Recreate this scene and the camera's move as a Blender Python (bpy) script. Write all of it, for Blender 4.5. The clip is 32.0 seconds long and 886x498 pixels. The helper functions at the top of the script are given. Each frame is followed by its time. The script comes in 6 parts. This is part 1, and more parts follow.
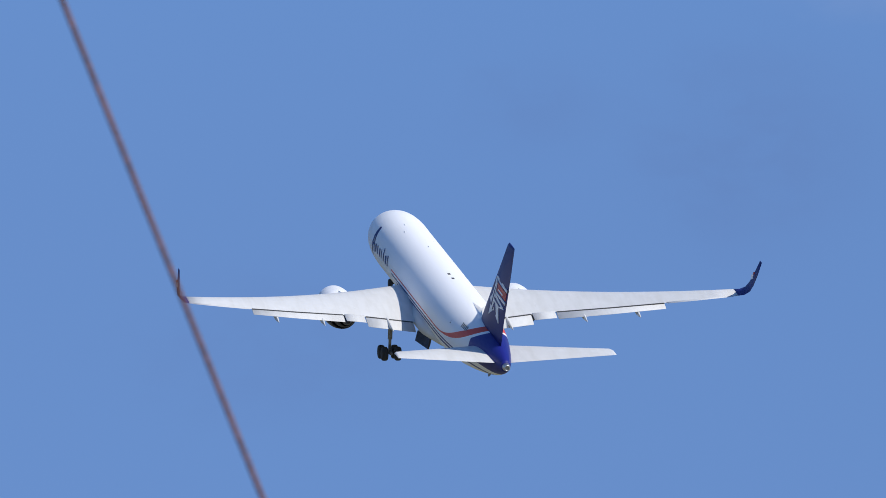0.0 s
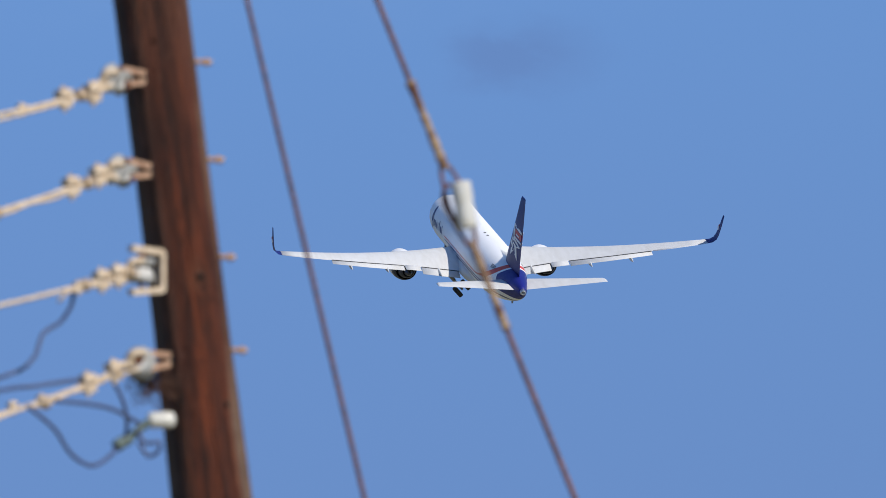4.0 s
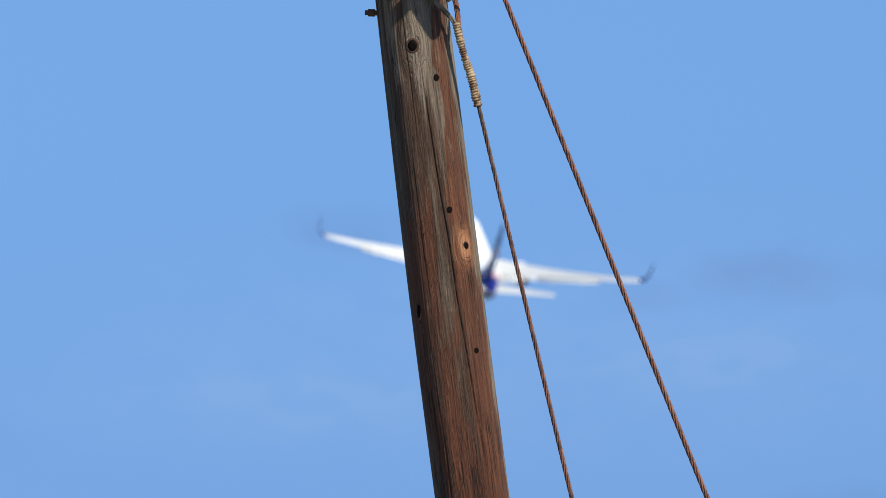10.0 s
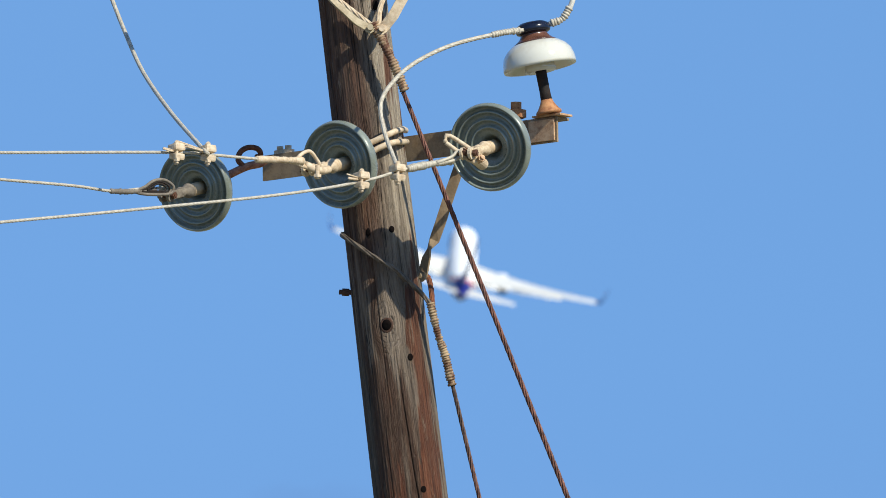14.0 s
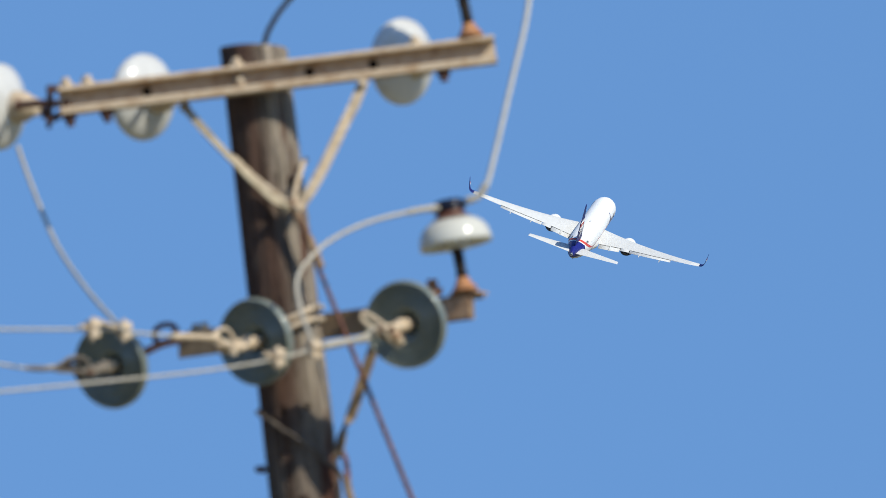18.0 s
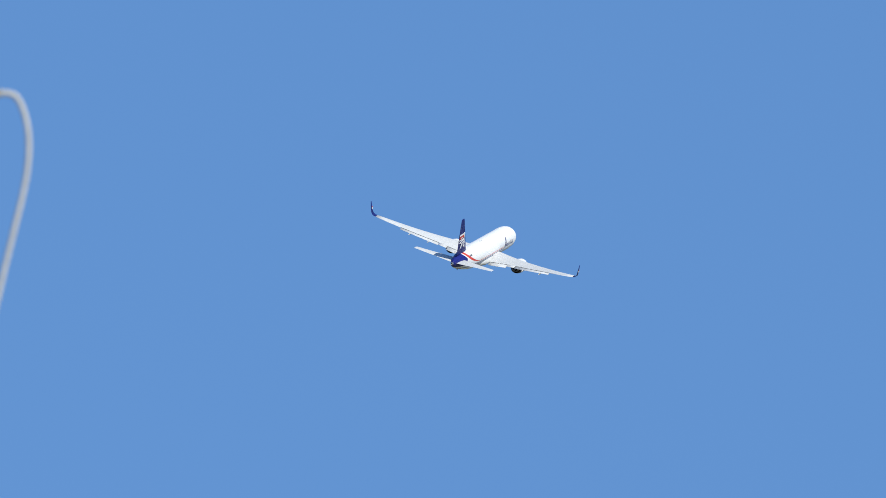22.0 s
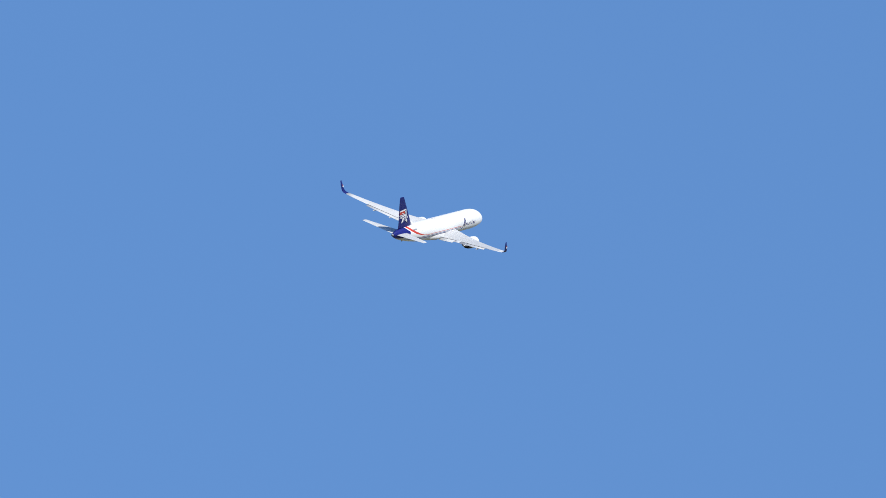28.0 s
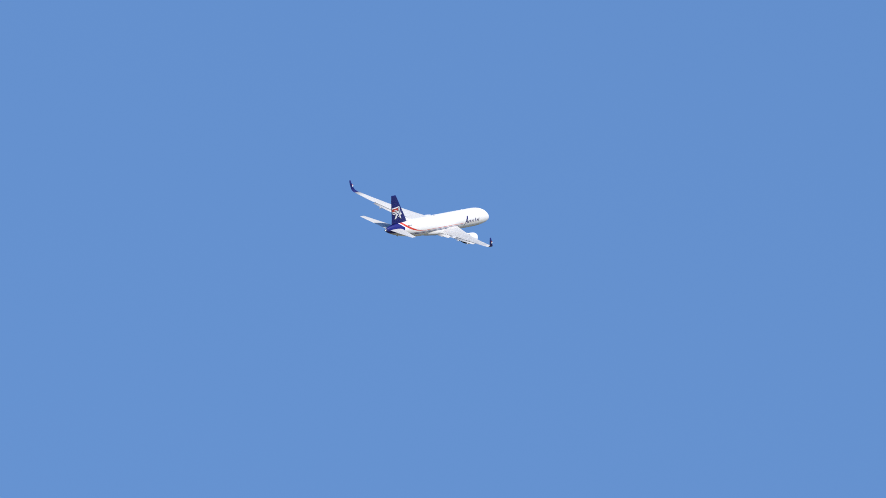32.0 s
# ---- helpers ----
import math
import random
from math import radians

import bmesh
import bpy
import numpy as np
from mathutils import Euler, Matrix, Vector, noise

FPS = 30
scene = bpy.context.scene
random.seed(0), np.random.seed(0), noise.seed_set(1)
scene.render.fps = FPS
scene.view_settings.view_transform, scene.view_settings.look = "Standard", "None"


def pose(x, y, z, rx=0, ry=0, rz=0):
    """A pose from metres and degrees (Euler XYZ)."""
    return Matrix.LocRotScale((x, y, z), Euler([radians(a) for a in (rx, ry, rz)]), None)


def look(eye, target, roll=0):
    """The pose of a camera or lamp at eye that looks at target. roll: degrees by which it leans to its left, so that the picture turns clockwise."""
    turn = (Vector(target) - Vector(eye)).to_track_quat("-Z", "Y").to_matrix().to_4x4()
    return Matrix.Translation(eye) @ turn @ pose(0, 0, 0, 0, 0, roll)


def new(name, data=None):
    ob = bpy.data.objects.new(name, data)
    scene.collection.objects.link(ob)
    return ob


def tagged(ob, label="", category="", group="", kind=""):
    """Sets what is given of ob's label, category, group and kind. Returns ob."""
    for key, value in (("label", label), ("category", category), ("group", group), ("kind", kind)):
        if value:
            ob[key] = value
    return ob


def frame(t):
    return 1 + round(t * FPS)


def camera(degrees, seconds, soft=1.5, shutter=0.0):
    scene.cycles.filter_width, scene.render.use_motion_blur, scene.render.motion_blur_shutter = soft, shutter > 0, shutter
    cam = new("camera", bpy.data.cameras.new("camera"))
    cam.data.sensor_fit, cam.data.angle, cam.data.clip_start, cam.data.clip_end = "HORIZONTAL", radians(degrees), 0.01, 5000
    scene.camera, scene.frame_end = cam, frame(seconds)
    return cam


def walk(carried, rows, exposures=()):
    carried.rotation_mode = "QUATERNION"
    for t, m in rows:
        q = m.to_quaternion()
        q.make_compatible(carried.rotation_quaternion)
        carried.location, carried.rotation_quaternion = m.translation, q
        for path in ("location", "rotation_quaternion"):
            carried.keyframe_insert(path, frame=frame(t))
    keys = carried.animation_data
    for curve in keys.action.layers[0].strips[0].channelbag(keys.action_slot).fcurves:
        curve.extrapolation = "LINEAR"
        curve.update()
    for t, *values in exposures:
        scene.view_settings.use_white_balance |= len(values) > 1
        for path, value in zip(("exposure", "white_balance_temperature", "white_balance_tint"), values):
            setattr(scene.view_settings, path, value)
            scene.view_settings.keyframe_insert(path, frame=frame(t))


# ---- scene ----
cam = camera(4.0, 32.0, soft=0.75)
walk(cam, [
    (0.0, pose(0, 0, 1.6, 92.2542, 0, -3.4789)),
    (0.5, pose(0, 0, 1.6, 92.4788, 0, -3.1831)),
    (1.0, pose(0, 0, 1.6, 92.6944, 0, -2.9346)),
    (1.5, pose(0, 0, 1.6, 92.8884, 0, -2.6693)),
    (2.0, pose(0, 0, 1.6, 93.0830, 0, -2.4697)),
    (2.5, pose(0, 0, 1.6, 93.2881, 0, -2.3214)),
    (3.0, pose(0, 0, 1.6, 93.6222, 0, -2.0048)),
    (3.5, pose(0, 0, 1.6, 93.8038, 0, -1.6250)),
    (4.0, pose(0, 0, 1.6, 93.9437, 0, -1.3868)),
    (4.5, pose(0, 0, 1.6, 94.0930, 0, -1.1670)),
    (6.5, pose(0, 0, 1.6, 94.8231, 0, -0.5763)),
    (7.0, pose(0, 0, 1.6, 94.9501, 0, -0.3827)),
    (7.5, pose(0, 0, 1.6, 95.1292, 0, -0.1924)),
    (8.0, pose(0, 0, 1.6, 95.4211, 0, -0.1641)),
    (8.5, pose(0, 0, 1.6, 95.5922, 0, 0.0195)),
    (9.0, pose(0, 0, 1.6, 95.8521, 0, 0.0667)),
    (9.5, pose(0, 0, 1.6, 95.9420, 0, 0.0747)),
    (10.0, pose(0, 0, 1.6, 96.0592, 0, 0.0549)),
    (10.5, pose(0, 0, 1.6, 96.1687, 0, 0.0511)),
    (11.0, pose(0, 0, 1.6, 96.2820, 0, 0.0433)),
    (11.5, pose(0, 0, 1.6, 96.5242, 0, 0.0077)),
    (12.0, pose(0, 0, 1.6, 96.5908, 0, -0.0039)),
    (12.5, pose(0, 0, 1.6, 96.6414, 0, 0.0195)),
    (13.0, pose(0, 0, 1.6, 96.7000, 0, 0.0000)),
    (13.5, pose(0, 0, 1.6, 97.1221, 0, -0.0512)),
    (14.0, pose(0, 0, 1.6, 97.3214, 0, -0.0630)),
    (14.5, pose(0, 0, 1.6, 97.4347, 0, -0.0788)),
    (16.5, pose(0, 0, 1.6, 97.8683, 0, -0.3514)),
    (17.0, pose(0, 0, 1.6, 98.0091, 0, -0.4342)),
    (17.5, pose(0, 0, 1.6, 98.1031, 0, -0.4402)),
    (18.0, pose(0, 0, 1.6, 98.1225, 0, -0.4460)),
    (18.5, pose(0, 0, 1.6, 98.3451, 0, -0.5690)),
    (19.0, pose(0, 0, 1.6, 98.5521, 0, -0.6680)),
    (19.5, pose(0, 0, 1.6, 98.5719, 0, -0.9880)),
    (20.0, pose(0, 0, 1.6, 98.6383, 0, -1.2608)),
    (20.5, pose(0, 0, 1.6, 98.6889, 0, -1.6525)),
    (21.0, pose(0, 0, 1.6, 98.7670, 0, -1.9652)),
    (21.5, pose(0, 0, 1.6, 98.7828, 0, -2.3369)),
    (22.0, pose(0, 0, 1.6, 98.8660, 0, -2.7375)),
    (22.5, pose(0, 0, 1.6, 99.0029, 0, -3.0435)),
    (23.0, pose(0, 0, 1.6, 98.9947, 0, -3.3629)),
    (23.5, pose(0, 0, 1.6, 98.9855, 0, -3.6684)),
    (24.0, pose(0, 0, 1.6, 98.9796, 0, -3.9788)),
    (24.5, pose(0, 0, 1.6, 98.9673, 0, -4.2738)),
    (25.0, pose(0, 0, 1.6, 98.9566, 0, -4.6315)),
    (25.5, pose(0, 0, 1.6, 98.9407, 0, -4.9522)),
    (27.5, pose(0, 0, 1.6, 98.9374, 0, -6.0898)),
    (28.0, pose(0, 0, 1.6, 98.9361, 0, -6.4867)),
    (28.5, pose(0, 0, 1.6, 98.9122, 0, -6.6860)),
    (29.0, pose(0, 0, 1.6, 98.8802, 0, -6.9384)),
    (29.5, pose(0, 0, 1.6, 98.8453, 0, -7.2553)),
    (30.0, pose(0, 0, 1.6, 98.8211, 0, -7.5460)),
    (30.5, pose(0, 0, 1.6, 98.8059, 0, -7.8590)),
    (31.0, pose(0, 0, 1.6, 98.7777, 0, -8.1652)),
    (31.5, pose(0, 0, 1.6, 98.7463, 0, -8.4942)),
    (32.0, pose(0, 0, 1.6, 98.7083, 0, -8.8429)),
], exposures=[(0, 0.0, 6500, 10), (3.0, 0.0, 6650, 10), (4.5, 0.03, 6850, 10), (6.5, 0.30, 7250, 10), (7.5, 0.32, 7240, 9), (9.0, 0.33, 7200, 7), (11.0, 0.39, 7100, 4), (12.4, 0.40, 7080, 4), (13.0, 0.36, 7060, 4), (14.0, 0.31, 6980, 3), (16.5, 0.17, 6880, 4), (19.0, 0.01, 6750, 5), (22.0, -0.02, 6550, 5), (25.0, -0.04, 6500, 5), (28.0, -0.02, 6500, 8), (30.0, 0.0, 6650, 11), (32.0, 0.0, 6700, 11)])

# the lens is focused by hand: on the jet, then on the pole, then on the jet again
focus = new("focus_point")
cam.data.dof.use_dof = True
cam.data.dof.focus_object = focus
cam.data.dof.aperture_fstop = 21.0

# ---- daylight ----
SUN_WAY = Vector((0.54, -0.565, 0.624)).normalized()
SUN_ELEV = math.asin(SUN_WAY.z)
SUN_AZ = math.atan2(SUN_WAY.x, SUN_WAY.y)

world = bpy.data.worlds.new("sky")
scene.world = world
world.use_nodes = True
wn, wl = world.node_tree.nodes, world.node_tree.links
wn.clear()
w_out = wn.new("ShaderNodeOutputWorld")
w_bg = wn.new("ShaderNodeBackground")
w_sky = wn.new("ShaderNodeTexSky")
w_sky.sky_type = "NISHITA"
w_sky.sun_disc = False
w_sky.sun_elevation = SUN_ELEV
w_sky.sun_rotation = SUN_AZ
w_sky.altitude = 30
w_sky.air_density = 1.0
w_sky.dust_density = 0.2
w_sky.ozone_density = 3.0
w_co = wn.new("ShaderNodeTexCoord")
w_lift = wn.new("ShaderNodeVectorMath")
w_lift.operation = "MULTIPLY_ADD"
w_lift.inputs[1].default_value = (1, 1, 0.35)
w_lift.inputs[2].default_value = (0, 0, 0.30)
w_nrm = wn.new("ShaderNodeVectorMath")
w_nrm.operation = "NORMALIZE"
wl.new(w_co.outputs["Generated"], w_lift.inputs[0])
wl.new(w_lift.outputs[0], w_nrm.inputs[0])
wl.new(w_nrm.outputs[0], w_sky.inputs["Vector"])
w_tint = wn.new("ShaderNodeMix")
w_tint.data_type, w_tint.blend_type = "RGBA", "MULTIPLY"
w_tint.inputs[0].default_value = 1.0
w_tint.inputs[7].default_value = (0.725, 0.96, 1.24, 1)
wl.new(w_sky.outputs[0], w_tint.inputs[6])
w_sep = wn.new("ShaderNodeSeparateXYZ")
wl.new(w_co.outputs["Generated"], w_sep.inputs[0])


def sky_range(socket, lo, hi, to_lo, to_hi, smooth=True):
    n = wn.new("ShaderNodeMapRange")
    n.interpolation_type = "SMOOTHSTEP" if smooth else "LINEAR"
    wl.new(socket, n.inputs[0])
    for i, v in enumerate((lo, hi, to_lo, to_hi)):
        n.inputs[i + 1].default_value = v
    return n.outputs[0]


def sky_math(op, a, b):
    n = wn.new("ShaderNodeMath")
    n.operation = op
    for i, v in enumerate((a, b)):
        if isinstance(v, float):
            n.inputs[i].default_value = v
        else:
            wl.new(v, n.inputs[i])
    return n.outputs[0]


def sky_blend(fac, under, color, blend="MULTIPLY"):
    n = wn.new("ShaderNodeMix")
    n.data_type, n.blend_type = "RGBA", blend
    n.inputs[7].default_value = (*color, 1)
    wl.new(fac, n.inputs[0])
    wl.new(under, n.inputs[6])
    return n.outputs[2]


# violet-grey sea haze that thins out towards ten degrees
air = sky_blend(sky_range(w_sep.outputs[2], 0.035, 0.125, 1.0, 0.0), w_tint.outputs[2], (0.945, 0.825, 0.82))
# ragged edges for the clouds
w_map = wn.new("ShaderNodeMapping")
w_map.inputs["Scale"].default_value = (1, 1, 1.9)
wl.new(w_co.outputs["Generated"], w_map.inputs[0])
w_warp = wn.new("ShaderNodeTexNoise")
w_warp.inputs["Scale"].default_value = 190.0
w_warp.inputs["Detail"].default_value = 5.0
w_warp.inputs["Roughness"].default_value = 0.55
wl.new(w_map.outputs[0], w_warp.inputs["Vector"])
w_shift = wn.new("ShaderNodeVectorMath")
w_shift.operation = "MULTIPLY_ADD"
w_shift.inputs[1].default_value = (0.0075, 0.0, 0.0035)
wl.new(w_warp.outputs["Color"], w_shift.inputs[0])
w_off = wn.new("ShaderNodeVectorMath")
w_off.operation = "ADD"
w_off.inputs[1].default_value = (-0.00375, 0.0, -0.00175)
wl.new(w_co.outputs["Generated"], w_off.inputs[0])
wl.new(w_off.outputs[0], w_shift.inputs[2])


def cloud(under, azimuth, height, wide, tall, amount, color):
    """A small flat cloud: degrees east of the y axis, degrees up, half its width and height in degrees."""
    a, e = radians(azimuth), radians(height)
    sub = wn.new("ShaderNodeVectorMath")
    sub.operation = "SUBTRACT"
    wl.new(w_shift.outputs[0], sub.inputs[0])
    sub.inputs[1].default_value = (math.sin(a) * math.cos(e), math.cos(a) * math.cos(e), math.sin(e))
    fit = wn.new("ShaderNodeVectorMath")
    fit.operation = "MULTIPLY"
    wl.new(sub.outputs[0], fit.inputs[0])
    fit.inputs[1].default_value = (1 / radians(wide), 1.0, 1 / radians(tall))
    far = wn.new("ShaderNodeVectorMath")
    far.operation = "LENGTH"
    wl.new(fit.outputs[0], far.inputs[0])
    body = sky_range(far.outputs["Value"], 1.0, 0.15, 0.0, amount)
    grain = sky_range(w_warp.outputs["Fac"], 0.35, 0.62, 0.55, 1.0)
    return sky_blend(sky_math("MULTIPLY", body, grain), under, color)


PALE, GREY = (1.17, 1.055, 1.005), (0.93, 0.845, 0.855)
for az, up, wide, tall, amount, color in (
        (0.6, 5.58, 3.4, 0.80, 0.8, PALE), (-0.9, 5.35, 1.4, 0.30, 0.6, PALE), (5.5, 3.45, 0.7, 0.25, 1.0, PALE), (1.2, 5.55, 0.9, 0.25, 0.6, PALE),
        (1.75, 4.82, 0.48, 0.25, 0.85, GREY), (1.45, 5.93, 0.50, 0.20, 0.75, GREY), (-0.52, 6.13, 0.42, 0.16, 0.65, GREY), (2.15, 5.95, 0.45, 0.2, 0.6, GREY),
        (4.9, 2.7, 0.8, 0.7, 0.45, GREY), (3.9, 2.9, 0.5, 0.3, 0.3, GREY), (0.85, 5.85, 0.30, 0.12, 0.5, GREY), (2.9, 1.8, 1.2, 0.5, 0.3, GREY),
        (-2.6, 5.2, 0.8, 0.22, 0.5, GREY), (6.4, 4.3, 0.9, 0.3, 0.5, GREY), (8.3, 3.2, 1.2, 0.3, 0.6, GREY), (-4.5, 4.0, 1.2, 0.3, 0.6, GREY)):
    air = cloud(air, az, up, wide, tall, amount, color)
wl.new(air, w_bg.inputs["Color"])
w_bg.inputs["Strength"].default_value = 0.124
wl.new(w_bg.outputs[0], w_out.inputs["Surface"])

sun = new("sun", bpy.data.lights.new("sun", "SUN"))
sun.data.energy = 4.4
sun.data.angle = radians(0.53)
sun.data.color = (1.0, 0.95, 0.88)
sun.matrix_world = look(SUN_WAY * 60, (0, 0, 0))


# ---- materials ----
class Nodes:
    """A principled material with short ways to add nodes."""

    def __init__(self, name):
        self.mat = bpy.data.materials.new(name)
        self.mat.use_nodes = True
        self.tree = self.mat.node_tree
        self.bsdf = self.tree.nodes["Principled BSDF"]
        self.co = self.tree.nodes.new("ShaderNodeTexCoord")

    def link(self, a, b):
        self.tree.links.new(a, b)

    def value(self, v, socket):
        if isinstance(v, bpy.types.NodeSocket):
            self.link(v, socket)
        else:
            socket.default_value = v

    def math(self, op, a, b=0.0, clamp=False):
        n = self.tree.nodes.new("ShaderNodeMath")
        n.operation, n.use_clamp = op, clamp
        self.value(a, n.inputs[0])
        self.value(b, n.inputs[1])
        return n.outputs[0]

    def step(self, v, lo, hi, to_lo=0.0, to_hi=1.0, smooth=False):
        n = self.tree.nodes.new("ShaderNodeMapRange")
        n.interpolation_type = "SMOOTHSTEP" if smooth else "LINEAR"
        self.value(v, n.inputs[0])
        for i, x in enumerate((lo, hi, to_lo, to_hi)):
            n.inputs[i + 1].default_value = x
        return n.outputs[0]

    def noise(self, scale, stretch=(1, 1, 1), detail=4.0, rough=0.55, coord="Object", shift=(0, 0, 0)):
        m = self.tree.nodes.new("ShaderNodeMapping")
        m.inputs["Scale"].default_value = stretch
        m.inputs["Location"].default_value = shift
        self.link(self.co.outputs[coord], m.inputs[0])
        n = self.tree.nodes.new("ShaderNodeTexNoise")
        n.inputs["Scale"].default_value = scale
        n.inputs["Detail"].default_value = detail
        n.inputs["Roughness"].default_value = rough
        self.link(m.outputs[0], n.inputs["Vector"])
        return n.outputs["Fac"]

    def mix(self, fac, a, b):
        n = self.tree.nodes.new("ShaderNodeMix")
        n.data_type = "RGBA"
        for v, i in ((fac, 0), (a, 6), (b, 7)):
            if isinstance(v, tuple) and len(v) == 3:
                v = (*v, 1)
            self.value(v, n.inputs[i])
        return n.outputs[2]

    def axes(self):
        n = self.tree.nodes.new("ShaderNodeSeparateXYZ")
        self.link(self.co.outputs["Object"], n.inputs[0])
        return n.outputs

    def done(self, color, rough=0.5, metal=0.0, bump=None, depth=0.002, coat=0.0, spec=0.5):
        if isinstance(color, tuple):
            color = (*color, 1) if len(color) == 3 else color
        self.value(color, self.bsdf.inputs["Base Color"])
        self.value(rough, self.bsdf.inputs["Roughness"])
        self.value(metal, self.bsdf.inputs["Metallic"])
        self.bsdf.inputs["Coat Weight"].default_value = coat
        self.bsdf.inputs["Specular IOR Level"].default_value = spec
        if bump is not None:
            n = self.tree.nodes.new("ShaderNodeBump")
            n.inputs["Distance"].default_value = depth
            n.inputs["Strength"].default_value = 0.8
            self.link(bump, n.inputs["Height"])
            self.link(n.outputs[0], self.bsdf.inputs["Normal"])
        return self.mat


def worn(name, base, other, rough=0.5, metal=0.0, scale=30.0, depth=0.001, edge=(0.42, 0.62), coat=0.0, spec=0.5):
    """A surface of one colour with patches and grain of another."""
    m = Nodes(name)
    big = m.noise(scale, detail=6.0)
    fine = m.noise(scale * 6, detail=3.0)
    f = m.math("ADD", m.math("MULTIPLY", big, 0.75), m.math("MULTIPLY", fine, 0.25))
    c = m.mix(m.step(f, *edge), base, other)
    r = m.step(fine, 0.3, 0.7, max(rough - 0.1, 0.03), min(rough + 0.1, 1.0))
    return m.done(c, r, metal, fine, depth, coat, spec)


def strand_material():
    """Tarnished steel strand, rustier lower down."""
    m = Nodes("tarnished_guy_strand")
    z = m.axes()[2]
    big, fine = m.noise(45.0, detail=6.0), m.noise(270.0, detail=3.0)
    rust = m.step(m.math("ADD", z, m.math("MULTIPLY", m.noise(3.0, detail=4.0), 0.8)), 6.5, 5.5, 0.0, 1.0, True)
    f = m.step(big, 0.42, 0.62)
    c = m.mix(rust, m.mix(f, (0.125, 0.078, 0.053), (0.040, 0.023, 0.016)), m.mix(f, (0.165, 0.066, 0.044), (0.066, 0.026, 0.018)))
    return m.done(c, m.step(fine, 0.3, 0.7, 0.52, 0.72), 0.25, fine, 0.0005, 0.0, 0.5)


def wood_material(knots):
    """Weathered pole timber: grey-brown fibre with ragged rust-red and dark brown streaks that run with the grain and bend round the knots."""
    m = Nodes("weathered_wood")
    x, y, z = m.axes()
    # the grain bends round each knot
    place = m.co.outputs["Object"]
    rings, glow = 0.0, 0.0
    for k, reach, warm in knots:
        n = m.tree.nodes.new("ShaderNodeVectorMath")
        n.operation = "SUBTRACT"
        m.link(m.co.outputs["Object"], n.inputs[0])
        n.inputs[1].default_value = k
        q = m.tree.nodes.new("ShaderNodeVectorMath")
        q.operation = "MULTIPLY"
        m.link(n.outputs[0], q.inputs[0])
        q.inputs[1].default_value = (1, 1, 0.62)
        length = m.tree.nodes.new("ShaderNodeVectorMath")
        length.operation = "LENGTH"
        m.link(q.outputs[0], length.inputs[0])
        near = m.step(length.outputs["Value"], reach, 0.012, 0.0, 1.0, True)
        push = m.tree.nodes.new("ShaderNodeVectorMath")
        push.operation = "SCALE"
        m.link(n.outputs[0], push.inputs[0])
        m.link(m.math("MULTIPLY", near, -0.55), push.inputs["Scale"])
        add = m.tree.nodes.new("ShaderNodeVectorMath")
        add.operation = "ADD"
        m.link(place, add.inputs[0])
        m.link(push.outputs[0], add.inputs[1])
        place = add.outputs[0]
        wob = m.noise(40.0, (1, 1, 1), 2.0)
        ring = m.math("SINE", m.math("MULTIPLY", m.math("ADD", length.outputs["Value"], m.math("MULTIPLY", wob, 0.02)), 620.0))
        rings = m.math("ADD", rings, m.math("MULTIPLY", m.step(ring, 0.2, 0.9), m.math("MULTIPLY", near, m.step(wob, 0.45, 0.6))))
        glow = m.math("ADD", glow, m.math("MULTIPLY", near, warm))

    def fibre(scale, stretch, detail, rough, shift):
        q = m.tree.nodes.new("ShaderNodeMapping")
        q.inputs["Scale"].default_value = stretch
        q.inputs["Location"].default_value = shift
        m.link(place, q.inputs[0])
        n = m.tree.nodes.new("ShaderNodeTexNoise")
        n.inputs["Scale"].default_value = scale
        n.inputs["Detail"].default_value = detail
        n.inputs["Roughness"].default_value = rough
        m.link(q.outputs[0], n.inputs["Vector"])
        return n.outputs["Fac"]
    wander = fibre(1.3, (1, 1, 1.2), 4.0, 0.55, (2, 3, 0))
    grain = fibre(14.0, (5, 5, 0.20), 9.0, 0.72, (0, 0, 0))
    fine = fibre(46.0, (4, 4, 0.24), 6.0, 0.70, (3, 1, 0))
    glint = fibre(60.0, (2.6, 2.6, 0.30), 4.0, 0.62, (9, 1, 5))
    flake = fibre(26.0, (2.6, 2.6, 0.42), 7.0, 0.68, (6, 4, 1))
    stain = fibre(5.0, (3.0, 3.0, 0.32), 6.0, 0.60, (1, 9, 4))
    dark = fibre(4.0, (4.2, 4.2, 0.26), 6.0, 0.60, (8, 2, 6))
    crack = fibre(5.0, (5, 5, 0.16), 5.0, 0.55, (11, 5, 0))
    where = fibre(3.0, (2, 2, 0.8), 3.0, 0.5, (4, 7, 2))
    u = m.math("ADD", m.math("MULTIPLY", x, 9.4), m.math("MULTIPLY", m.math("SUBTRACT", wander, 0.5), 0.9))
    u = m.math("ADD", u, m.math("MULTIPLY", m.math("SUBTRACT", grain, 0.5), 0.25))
    grey = m.mix(m.step(grain, 0.28, 0.72), (0.042, 0.028, 0.020), (0.185, 0.136, 0.098))
    pale = m.mix(m.step(grain, 0.28, 0.70), (0.090, 0.064, 0.046), (0.290, 0.226, 0.170))
    grey = m.mix(m.step(z, 5.55, 6.0, 0.0, 1.0, True), grey, pale)
    # paler towards the right edge
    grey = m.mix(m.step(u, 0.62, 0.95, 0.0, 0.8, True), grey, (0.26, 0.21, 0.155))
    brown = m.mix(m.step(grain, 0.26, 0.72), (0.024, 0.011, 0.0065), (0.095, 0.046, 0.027))
